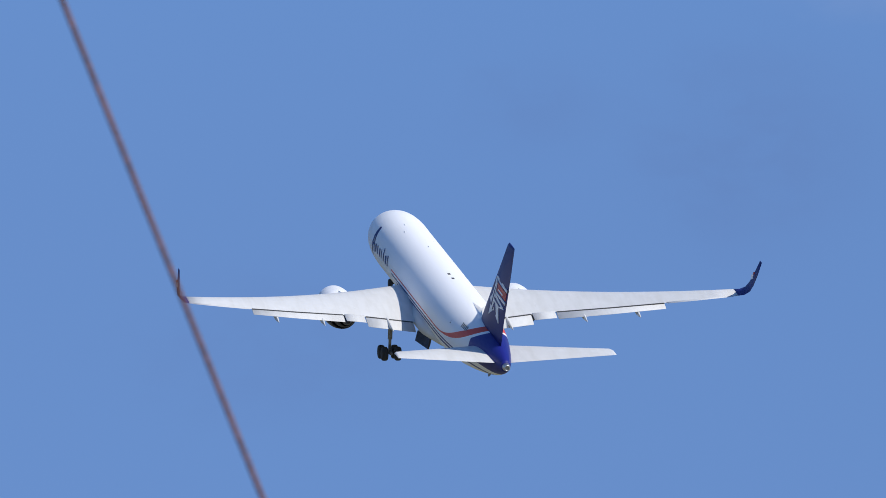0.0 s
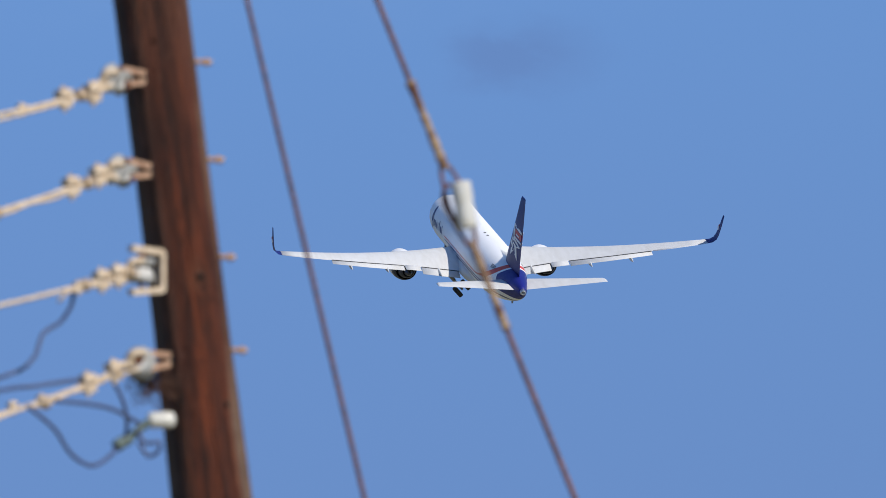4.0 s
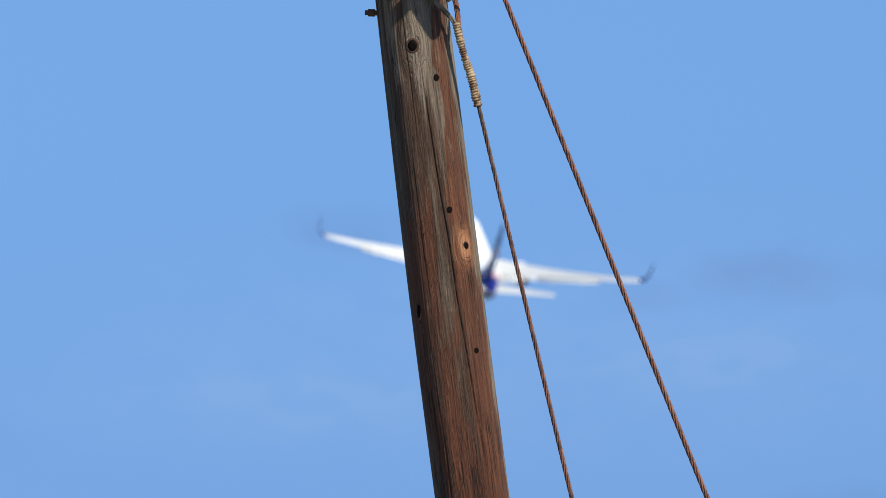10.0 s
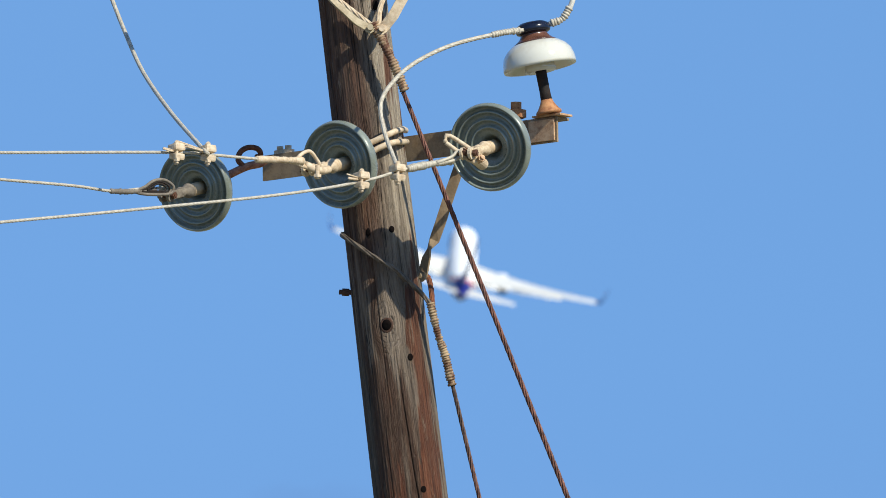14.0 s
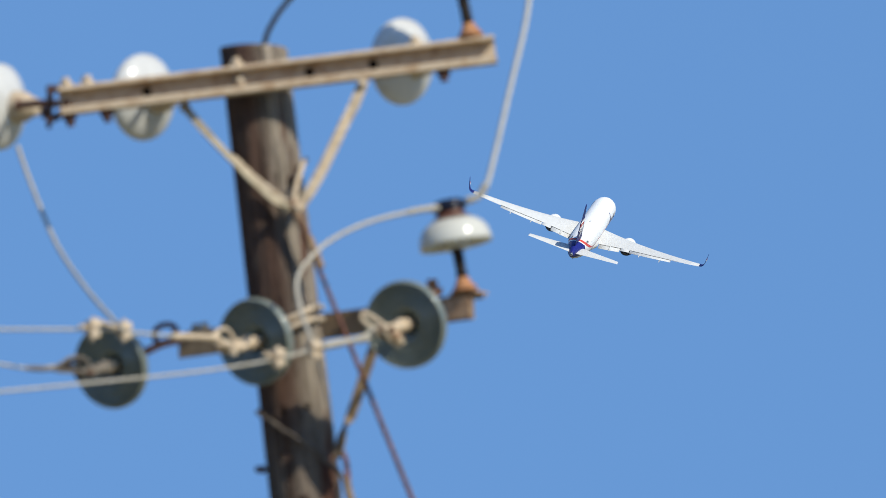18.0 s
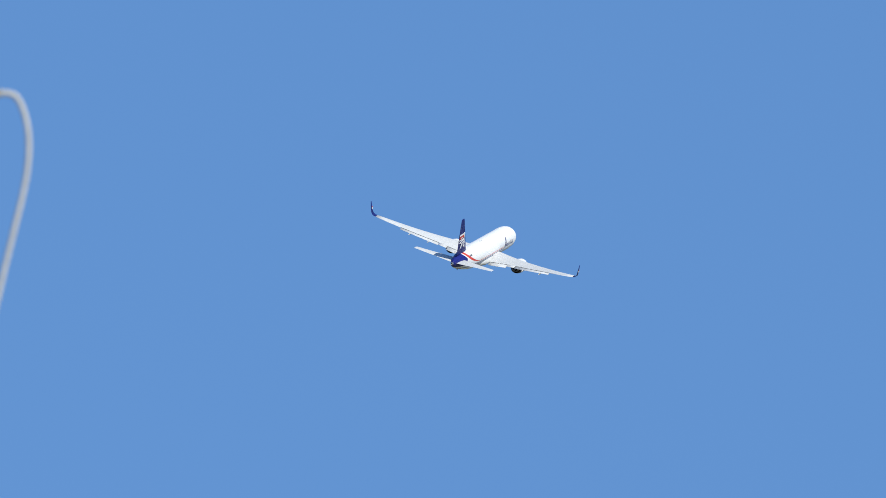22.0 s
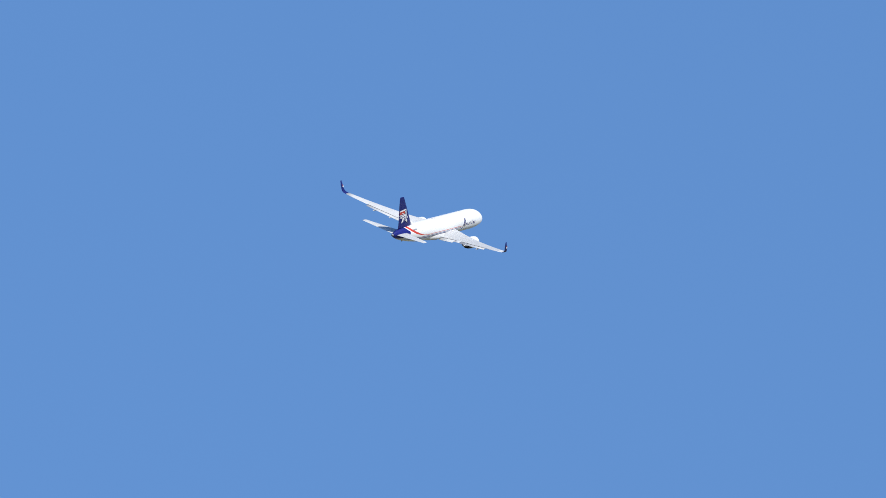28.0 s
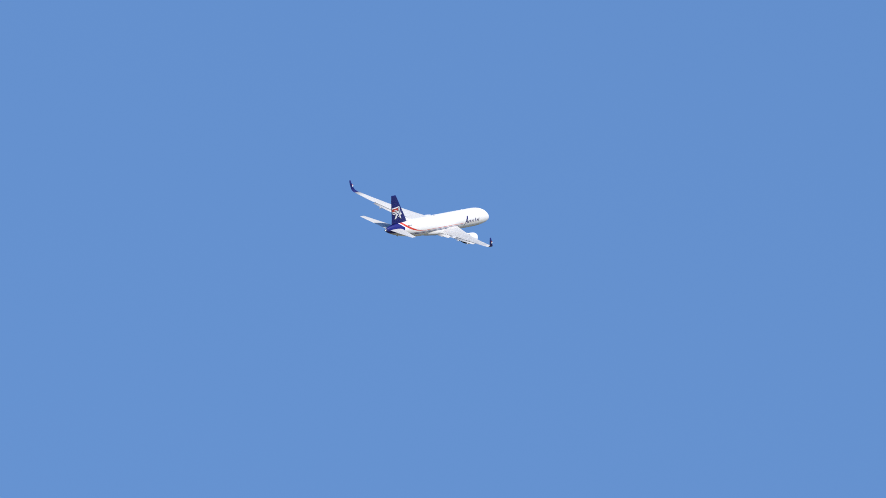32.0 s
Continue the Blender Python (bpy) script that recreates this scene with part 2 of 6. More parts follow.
    red = m.mix(m.step(grain, 0.28, 0.74), (0.026, 0.009, 0.005), (0.195, 0.064, 0.030))
    c = grey
    # dark brown, mostly towards the left
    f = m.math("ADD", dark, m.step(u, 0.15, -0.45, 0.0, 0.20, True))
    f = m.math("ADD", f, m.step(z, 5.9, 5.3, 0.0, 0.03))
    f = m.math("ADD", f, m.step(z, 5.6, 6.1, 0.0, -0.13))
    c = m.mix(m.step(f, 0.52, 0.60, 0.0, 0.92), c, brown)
    # at the top, sunlight is put into the colour: pale right, dark red-brown left
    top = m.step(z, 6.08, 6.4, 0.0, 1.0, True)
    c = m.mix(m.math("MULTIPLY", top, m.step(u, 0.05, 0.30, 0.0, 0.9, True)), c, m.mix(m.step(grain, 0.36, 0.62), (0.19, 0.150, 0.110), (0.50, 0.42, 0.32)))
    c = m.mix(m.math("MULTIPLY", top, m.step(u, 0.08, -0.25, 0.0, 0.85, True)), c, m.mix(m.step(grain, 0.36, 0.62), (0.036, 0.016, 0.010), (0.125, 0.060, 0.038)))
    # rust-red wood, most of it on the sunny side and lower down
    f = m.math("ADD", stain, m.math("MULTIPLY", m.step(u, 0.22, 0.42, 0.0, 0.17, True), m.step(u, 0.92, 0.66, 0.0, 1.0, True)))
    f = m.math("ADD", f, m.math("MULTIPLY", m.step(u, -0.45, -0.25, 0.0, 0.03, True), m.step(u, 0.02, -0.10, 0.0, 1.0, True)))
    f = m.math("ADD", f, m.step(z, 5.75, 4.9, -0.025, 0.13))
    f = m.math("ADD", f, m.step(z, 5.45, 6.0, 0.0, -0.10))
    f = m.math("SUBTRACT", f, m.math("MULTIPLY", m.math("MULTIPLY", m.step(u, -0.22, -0.08, 0.0, 0.07, True), m.step(u, 0.36, 0.22, 0.0, 1.0, True)), m.step(z, 4.6, 5.1)))
    c = m.mix(m.step(f, 0.54, 0.60, 0.0, 0.92), c, red)
    c = m.mix(m.step(z, 4.9, 4.35, 0.0, 0.75, True), c, m.mix(m.step(grain, 0.36, 0.64), (0.018, 0.0045, 0.0025), (0.225, 0.048, 0.015)))
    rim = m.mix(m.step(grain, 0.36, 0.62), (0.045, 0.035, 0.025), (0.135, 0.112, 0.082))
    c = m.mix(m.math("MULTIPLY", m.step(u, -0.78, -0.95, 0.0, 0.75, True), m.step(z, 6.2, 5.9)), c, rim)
    # lower down, shade on the left side is put into the colour, almost black
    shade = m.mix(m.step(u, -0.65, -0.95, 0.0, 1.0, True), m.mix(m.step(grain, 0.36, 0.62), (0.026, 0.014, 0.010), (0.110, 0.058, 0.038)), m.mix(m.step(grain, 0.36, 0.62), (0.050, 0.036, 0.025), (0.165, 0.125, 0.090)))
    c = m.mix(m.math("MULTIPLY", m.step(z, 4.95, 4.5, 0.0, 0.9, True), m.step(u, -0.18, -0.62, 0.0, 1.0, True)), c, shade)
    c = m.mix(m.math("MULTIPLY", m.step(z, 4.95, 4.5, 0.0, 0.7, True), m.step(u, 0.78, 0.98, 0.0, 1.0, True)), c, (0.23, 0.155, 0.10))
    c = m.mix(m.math("MULTIPLY", m.step(z, 5.0, 4.5), m.step(dark, 0.50, 0.60, 0.0, 0.75)), c, (0.020, 0.008, 0.005))
    c = m.mix(m.math("MULTIPLY", glow, m.step(flake, 0.38, 0.58)), c, (0.44, 0.20, 0.10))
    # torn pale fibres and dark lines of grain
    torn = m.mix(m.step(z, 4.7, 5.5), (0.12, 0.038, 0.018), (0.19, 0.135, 0.09))
    c = m.mix(m.step(fine, 0.55, 0.66, 0.0, 0.40), c, torn)
    c = m.mix(m.step(fine, 0.46, 0.36, 0.0, 0.62), c, (0.016, 0.010, 0.007))
    c = m.mix(m.step(flake, 0.60, 0.66, 0.0, 0.50), c, torn)
    # sun glints on the fibres, put into the colour as pale flecks
    c = m.mix(m.math("MULTIPLY", m.step(glint, 0.60, 0.68, 0.0, 0.5), m.step(flake, 0.50, 0.58)), c, m.mix(m.step(z, 4.7, 5.5), (0.17, 0.085, 0.05), (0.30, 0.225, 0.165)))
    c = m.mix(m.math("MULTIPLY", rings, 0.55), c, (0.022, 0.014, 0.010))
    hair = m.math("MULTIPLY", m.step(m.math("ABSOLUTE", m.math("SUBTRACT", crack, 0.5)), 0.010, 0.004), m.step(where, 0.42, 0.50))
    c = m.mix(m.math("MULTIPLY", hair, 0.9), c, (0.010, 0.007, 0.005))
    h = m.math("ADD", m.math("MULTIPLY", grain, 0.45), m.math("MULTIPLY", fine, 1.0))
    h = m.math("ADD", h, m.math("MULTIPLY", m.step(flake, 0.35, 0.7), 0.45))
    h = m.math("ADD", h, m.math("MULTIPLY", m.step(glint, 0.54, 0.68), 0.22))
    h = m.math("SUBTRACT", h, m.math("ADD", m.math("MULTIPLY", hair, 0.6), m.math("MULTIPLY", rings, 0.35)))
    return m.done(c, m.step(grain, 0.3, 0.7, 0.70, 0.92), 0.0, h, 0.016, spec=0.3)


def ground_material():
    m = Nodes("dry_grass_earth")
    a = m.noise(0.06, detail=8.0)
    b = m.noise(3.0, detail=6.0)
    c = m.mix(m.step(a, 0.4, 0.62), (0.25, 0.21, 0.14), (0.13, 0.15, 0.065))
    c = m.mix(m.step(b, 0.45, 0.7, 0.0, 0.5), c, (0.33, 0.28, 0.19))
    return m.done(c, 0.95, 0.0, b, 0.03)


def livery_material():
    """White fuselage paint, with a red and blue band that rises over the tail."""
    m = Nodes("white_livery_paint")
    x, y, z = m.axes()
    u = m.math("MAXIMUM", m.math("MULTIPLY", m.math("ADD", x, 8.5), -1 / 11.3), 0.0)
    line = m.math("ADD", m.math("MULTIPLY", m.math("MULTIPLY", u, u), 2.75), -0.15)
    d = m.math("SUBTRACT", z, line)
    d = m.math("DIVIDE", d, m.math("ADD", 1.0, m.math("MULTIPLY", u, 0.11)))
    width = m.step(u, 0.15, 0.75, 0.065, 0.29, True)
    grime = m.noise(0.5, (0.3, 1, 1), 5.0)
    fine = m.noise(4.0, (0.25, 1, 1), 4.0)
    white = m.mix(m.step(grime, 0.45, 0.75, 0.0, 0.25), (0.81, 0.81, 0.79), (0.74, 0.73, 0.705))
    # the white turns greyer towards the belly
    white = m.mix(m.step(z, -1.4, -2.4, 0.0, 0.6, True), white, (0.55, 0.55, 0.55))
    along = m.math("MULTIPLY", m.step(x, 11.0, 10.9), m.step(x, -27.0, -26.0))

    def low_band(lo, hi):
        """A straight line along the side, which does not rise with the red one."""
        return m.math("MULTIPLY", m.math("MULTIPLY", m.math("GREATER_THAN", z, lo), m.math("LESS_THAN", z, hi)), along)
    red = m.math("MULTIPLY", m.math("LESS_THAN", m.math("ABSOLUTE", d), width), along)
    c = m.mix(red, white, (0.60, 0.06, 0.035))
    c = m.mix(m.math("MULTIPLY", low_band(-0.60, -0.44), m.math("GREATER_THAN", x, -17.5)), c, (0.02, 0.03, 0.16))
    c = m.mix(m.math("MULTIPLY", low_band(-0.98, -0.76), m.math("LESS_THAN", x, 9.0)), c, (0.02, 0.03, 0.16))
    under = m.step(x, -16.0, -23.0, -0.1, -0.3)
    blue = m.math("MULTIPLY", m.math("LESS_THAN", m.math("ADD", d, width), -0.26), m.math("GREATER_THAN", z, under))
    blue = m.math("MULTIPLY", blue, m.math("LESS_THAN", x, -18.6))
    c = m.mix(blue, c, (0.012, 0.017, 0.17))
    return m.done(c, m.step(fine, 0.3, 0.7, 0.42, 0.52), 0.0, None, spec=0.25)


def wing_paint():
    m = Nodes("pale_grey_wing_paint")
    x, y, z = m.axes()
    streak = m.noise(1.6, (0.12, 1.0, 1.0), 5.0)
    spots = m.noise(0.7, detail=4.0, shift=(4, 2, 0))
    c = m.mix(m.step(streak, 0.42, 0.70, 0.0, 0.5), (0.575, 0.575, 0.555), (0.48, 0.475, 0.445))
    c = m.mix(m.step(spots, 0.52, 0.72, 0.0, 0.35), c, (0.66, 0.66, 0.645))
    return m.done(c, m.step(streak, 0.3, 0.7, 0.48, 0.62), 0.0, spec=0.25)


def navy_paint():
    m = Nodes("navy_aircraft_paint")
    fade = m.noise(0.35, (1, 1, 0.5), 3.0)
    return m.done(m.mix(fade, (0.010, 0.015, 0.135), (0.014, 0.020, 0.120)), m.step(fade, 0.3, 0.7, 0.44, 0.50), spec=0.2)


MAT = {
    "hole": worn("dark_bore", (0.004, 0.003, 0.003), (0.009, 0.006, 0.005), 1.0, spec=0.05),
    "knot": worn("knot_wood", (0.022, 0.010, 0.006), (0.085, 0.036, 0.018), 0.85, scale=60),
    "galv": worn("dusty_galvanised_steel", (0.56, 0.43, 0.285), (0.38, 0.265, 0.16), 0.7, 0.0, 25, 0.0006),
    "arm_steel": worn("rust_tinged_dusty_steel", (0.50, 0.385, 0.26), (0.34, 0.215, 0.115), 0.7, 0.0, 22, 0.0006, (0.47, 0.66)),
    "galv_light": worn("pale_galvanised_fitting", (0.60, 0.48, 0.335), (0.42, 0.305, 0.19), 0.68, 0.0, 60, 0.0006),
    "rust": worn("orange_rust", (0.19, 0.062, 0.024), (0.075, 0.027, 0.016), 0.9, 0.0, 60, 0.001),
    "pink_rust": worn("pinkish_orange_rust", (0.42, 0.175, 0.10), (0.20, 0.075, 0.045), 0.85, 0.0, 60, 0.001),
    "rust_brown": worn("brown_rust", (0.10, 0.042, 0.022), (0.045, 0.020, 0.013), 0.9, 0.0, 60, 0.001),
    "brace_olive": worn("olive_dusty_steel", (0.43, 0.355, 0.235), (0.26, 0.20, 0.12), 0.7, 0.0, 25, 0.0006),
    "brace_dull": worn("dull_olive_steel", (0.29, 0.205, 0.12), (0.185, 0.125, 0.072), 0.75, 0.0, 25, 0.0006),
    "dust_grey": worn("dull_grey_brown_fitting", (0.20, 0.17, 0.135), (0.12, 0.10, 0.08), 0.8, 0.0, 60, 0.0008),
    "pin_rust": worn("tan_rust", (0.46, 0.22, 0.095), (0.25, 0.095, 0.04), 0.85, 0.0, 60, 0.001),
    "clevis_tan": worn("tan_rusted_clevis", (0.44, 0.27, 0.165), (0.24, 0.125, 0.070), 0.75, 0.0, 60, 0.0006),
    "galv_rust": worn("rust_stained_steel", (0.52, 0.34, 0.20), (0.33, 0.17, 0.085), 0.75, 0.05, 60, 0.0006),
    "rust_dark": worn("dark_rusted_steel", (0.009, 0.007, 0.006), (0.026, 0.013, 0.009), 0.85, 0.1, 60, 0.001),
    "glaze": worn("pale_grey_glazed_porcelain", (0.60, 0.585, 0.54), (0.50, 0.485, 0.445), 0.18, 0.0, 14, 0.0002, coat=0.5),
    "grey_green": worn("grey_green_glazed_porcelain", (0.205, 0.225, 0.188), (0.150, 0.168, 0.142), 0.26, 0.0, 14, 0.0002, coat=0.6, spec=0.45),
    "spool": worn("grey_white_spool_glaze", (0.34, 0.335, 0.30), (0.22, 0.21, 0.185), 0.5, 0.0, 40, 0.0003),
    "cream": worn("cream_glazed_porcelain", (0.58, 0.56, 0.48), (0.48, 0.44, 0.35), 0.10, 0.0, 12, 0.0002, (0.5, 0.75), 0.5),
    "brown_glaze": worn("brown_neck_glaze", (0.125, 0.052, 0.032), (0.065, 0.028, 0.020), 0.25, 0.0, 40, 0.0003),
    "blue_glaze": worn("dark_blue_sleeve", (0.004, 0.005, 0.013), (0.008, 0.009, 0.022), 0.18, 0.0, 40, 0.0003),
    "alu": worn("dusty_aluminium_cable", (0.49, 0.445, 0.36), (0.34, 0.30, 0.235), 0.65, 0.1, 90, 0.0004),
    "alu_dull": worn("dull_grey_jumper", (0.15, 0.155, 0.165), (0.10, 0.10, 0.105), 0.55, 0.1, 60, 0.0004),
    "alu_white": worn("pale_sheathed_jumper", (0.60, 0.58, 0.53), (0.48, 0.455, 0.40), 0.5, 0.0, 90, 0.0004),
    "guy": worn("rusted_guy_strand", (0.185, 0.074, 0.048), (0.066, 0.026, 0.018), 0.62, 0.25, 45, 0.0005),
    "guy_dull": strand_material(),
    "guy_loop": worn("grey_brown_guy_strand", (0.140, 0.108, 0.080), (0.052, 0.036, 0.025), 0.65, 0.2, 40, 0.0005),
    "grip": worn("wire_grip_wrap", (0.37, 0.265, 0.155), (0.10, 0.042, 0.020), 0.75, 0.1, 34, 0.0006, (0.44, 0.56)),
    "grip_rust": worn("rusty_grip_wrap", (0.11, 0.044, 0.024), (0.36, 0.25, 0.15), 0.8, 0.1, 34, 0.0006, (0.42, 0.56)),
    "insulated": worn("grey_blue_sheathed_wire", (0.060, 0.080, 0.155), (0.040, 0.052, 0.105), 0.55, 0.0, 50, 0.0003),
    "green": worn("verdigris_connector", (0.12, 0.17, 0.15), (0.05, 0.06, 0.05), 0.7, 0.0, 60, 0.0005),
    "ground": ground_material(),
    "livery": livery_material(),
    "wing": wing_paint(),
    "white": worn("white_aircraft_paint", (0.80, 0.80, 0.79), (0.73, 0.73, 0.715), 0.45, 0.0, 1.2, 0.0002, spec=0.3),
    "blue": navy_paint(),
    "red": worn("red_aircraft_paint", (0.55, 0.065, 0.04), (0.48, 0.055, 0.035), 0.45, 0.0, 1.5, 0.0002, spec=0.25),
    "seam": worn("grey_panel_seam", (0.38, 0.38, 0.39), (0.30, 0.30, 0.31), 0.6, 0.0, 2.0),
    "gap": worn("dark_panel_gap", (0.03, 0.03, 0.03), (0.05, 0.05, 0.045), 0.7, 0.0, 2.0),
    "tyre": worn("black_tyre_rubber", (0.018, 0.018, 0.018), (0.03, 0.03, 0.03), 0.85, 0.0, 6.0),
    "strut": worn("grey_gear_steel", (0.24, 0.24, 0.24), (0.12, 0.12, 0.12), 0.45, 0.5, 4.0),
    "nozzle": worn("dark_exhaust_metal", (0.06, 0.063, 0.085), (0.04, 0.042, 0.055), 0.45, 0.7, 2.0),
    "silver": worn("bare_metal", (0.55, 0.55, 0.54), (0.40, 0.40, 0.39), 0.3, 0.9, 3.0),
}


# ---- building helpers ----
def mesh_from(name, verts, faces, smooth=True):
    me = bpy.data.meshes.new(name)
    me.from_pydata([tuple(v) for v in verts], [], faces)
    me.update()
    if smooth:
        me.polygons.foreach_set("use_smooth", [True] * len(me.polygons))
    return me


def part(name, shape, material, parent=None, label=""):
    """One mesh object, from a mesh or a bmesh, under a thing or a part."""
    if isinstance(shape, bmesh.types.BMesh):
        me = bpy.data.meshes.new(name)
        shape.to_mesh(me)
        shape.free()
        shape = me
    ob = new(name, shape)
    shape.materials.clear()
    shape.materials.append(material)
    ob.parent = parent
    if label:
        tagged(ob, label)
    return ob


def thing(name, place, label, category, group="", kind=""):
    ob = new(name)
    ob.location = place
    ob.empty_display_size = 0.1
    return tagged(ob, label, category, group, kind)


def loft(rings, close_ends=True):
    """Verts and faces through rings of equally many points."""
    n = len(rings[0])
    verts = [p for r in rings for p in r]
    faces = []
    for i in range(len(rings) - 1):
        a, b = i * n, (i + 1) * n
        for j in range(n):
            k = (j + 1) % n
            faces.append((a + j, a + k, b + k, b + j))
    if close_ends:
        faces.append(tuple(range(n))[::-1])
        e = (len(rings) - 1) * n
        faces.append(tuple(range(e, e + n)))
    return verts, faces


def lathe(name, profile, sides=40, m=Matrix()):
    """A turned body round z: profile of (radius, z), from one end to the other."""
    rings = [[m @ Vector((r * math.cos(2 * math.pi * j / sides), r * math.sin(2 * math.pi * j / sides), z)) for j in range(sides)] for r, z in profile]
    me = mesh_from(name, *loft(rings))
    return me


def smooth_line(points, step):
    """Points at even steps on a smooth curve through points."""
    p = [Vector(q) for q in points]
    if len(p) == 2:
        n = max(2, int((p[1] - p[0]).length / step))
        return [p[0].lerp(p[1], i / n) for i in range(n + 1)]
    p = [p[0] * 2 - p[1]] + p + [p[-1] * 2 - p[-2]]
    out = []
    for i in range(1, len(p) - 2):
        n = max(2, int((p[i + 1] - p[i]).length / step))
        for k in range(n):
            t = k / n
            out.append(0.5 * (2 * p[i] + (p[i + 1] - p[i - 1]) * t + (2 * p[i - 1] - 5 * p[i] + 4 * p[i + 1] - p[i + 2]) * t * t
                              + (3 * p[i] - p[i - 1] - 3 * p[i + 1] + p[i + 2]) * t ** 3))
    out.append(p[-2])
    return out


def tube(name, points, radius, step=0.02, sides=12, lobes=0, pitch=0.12, bump=0.28):
    """A cable along points. lobes: twisted strands. radius: a number, or a function of the way from 0 to 1."""
    line = smooth_line(points, step)
    up = Vector((0.13, 0.21, 0.97))
    rings, run = [], 0.0
    for i, p in enumerate(line):
        a, b = line[max(i - 1, 0)], line[min(i + 1, len(line) - 1)]
        way = (b - a).normalized()
        if i:
            run += (p - line[i - 1]).length
        side = way.cross(up)
        if side.length < 1e-4:
            side = way.cross(Vector((1, 0, 0)))
        side.normalize()
        top = side.cross(way)
        r = radius(i / (len(line) - 1)) if callable(radius) else radius
        ring = []
        for j in range(sides):
            a = 2 * math.pi * j / sides
            rr = r * (1 - bump + bump * abs(math.cos(lobes * (a + 2 * math.pi * run / pitch) / 2))) if lobes else r
            ring.append(p + side * (rr * math.cos(a)) + top * (rr * math.sin(a)))
        rings.append(ring)
    return mesh_from(name, *loft(rings))


def coil(name, points, radius, wire, step=None, sides=14):
    """A tight wrapping: a tube with a ridge for each turn of wire."""
    line = smooth_line(points, 0.1)
    length = sum((b - a).length for a, b in zip(line, line[1:]))
    turns = max(3, int(length / wire))
    rnd = random.Random(int(length * 1e4))
    swell = [rnd.uniform(-0.13, 0.10) for _ in range(turns + 2)]

    def r(t):
        k = t * turns
        return radius * (1.0 + 0.10 * math.cos(8.2 * t)) * (0.74 + swell[int(k)] + 0.26 * abs(math.sin(math.pi * k)))
    return tube(name, points, r, wire / 5, sides)


def box(bm, size, m=Matrix(), bevel=0.0):
    g = bmesh.ops.create_cube(bm, size=1.0)
    vs = g["verts"]
    bmesh.ops.transform(bm, matrix=m @ Matrix.Diagonal((*size, 1)), verts=vs)
    if bevel:
        es = list({e for v in vs for e in v.link_edges})
        bmesh.ops.bevel(bm, geom=es, offset=bevel, segments=2, profile=0.6, affect="EDGES")
    return bm


def rod(bm, a, b, r, sides=14, r2=None):
    a, b = Vector(a), Vector(b)
    m = Matrix.Translation((a + b) / 2) @ (b - a).to_track_quat("Z", "Y").to_matrix().to_4x4()
    bmesh.ops.create_cone(bm, cap_ends=True, segments=sides, radius1=r, radius2=r if r2 is None else r2, depth=(b - a).length, matrix=m)
    return bm


def aim(place, way, up=(0, 0, 1)):
    """A pose at place whose z axis goes along way."""
    z = Vector(way).normalized()
    x = Vector(up).cross(z)
    if x.length < 1e-4:
        x = Vector((1, 0, 0))
    x.normalize()
    y = z.cross(x)
    return Matrix.Translation(place) @ Matrix((x, y, z)).transposed().to_4x4()


def bar(name, points, width, thick, face):
    """A flat bar through points; face: the way its broad side looks, at each point."""
    rings = []
    for i, p in enumerate(points):
        a, b = Vector(points[max(i - 1, 0)]), Vector(points[min(i + 1, len(points) - 1)])
        way = (b - a).normalized()
        n = Vector(face[i]).normalized()
        side = way.cross(n).normalized()
        n = side.cross(way)
        p = Vector(p)
        rings.append([p + side * width / 2 + n * thick / 2, p - side * width / 2 + n * thick / 2, p - side * width / 2 - n * thick / 2, p + side * width / 2 - n * thick / 2])
    return mesh_from(name, *loft(rings), smooth=False)


EYE_AT = Vector((0, 0, 1.6))


def at_depth(p, y):
    """The place in line with p as the viewer sees it, y metres north of the viewer."""
    return EYE_AT + (Vector(p) - EYE_AT) * (y / p[1])


# ---- ground ----
def ground():
    bm = bmesh.new()
    bmesh.ops.create_grid(bm, x_segments=60, y_segments=60, size=9000)
    g = part("ground", bm, MAT["ground"])
    tagged(g, "flat open ground of dry grass and bare earth", "ground", kind="structure")


ground()

# ---- wooden pole ----
POLE_TOP = Vector((-0.263, 36.000, 7.318))
POLE_LOW = Vector((0.214, 36.000, 3.372))
POLE_WAY = (POLE_LOW - POLE_TOP).normalized()
POLE_LEN = (POLE_TOP.z + 0.3) / -POLE_WAY.z
R_TOP, R_GAIN = 0.09701, 0.0031


def bow(s):
    return math.exp(-((s - 1.9) / 0.85) ** 2)


def pole_point(s, angle=0.0, out=0.0):
    """A place on the pole: s metres down from its top, angle degrees round from the side that faces the viewer, towards the east."""
    a = radians(angle)
    c = POLE_TOP + POLE_WAY * s - Vector((0.006414 * bow(s), 0, 0))
    return c + Vector((math.sin(a), -math.cos(a), 0)) * (R_TOP + R_GAIN * s + 0.003207 * bow(s) + 0.013 * max(0, s - 3.5) + out)


def skin(s, a):
    """How far the shaft's surface stands out of a true cone."""
    sa, ca = math.sin(radians(a)), math.cos(radians(a))
    return 0.0045 * noise.noise(Vector((sa * 1.6, ca * 1.6, s * 0.5))) + 0.0010 * noise.noise(Vector((sa * 7, ca * 7, s * 0.5))) + 0.0011 * noise.noise(Vector((sa * 24, ca * 24, s * 1.1)))


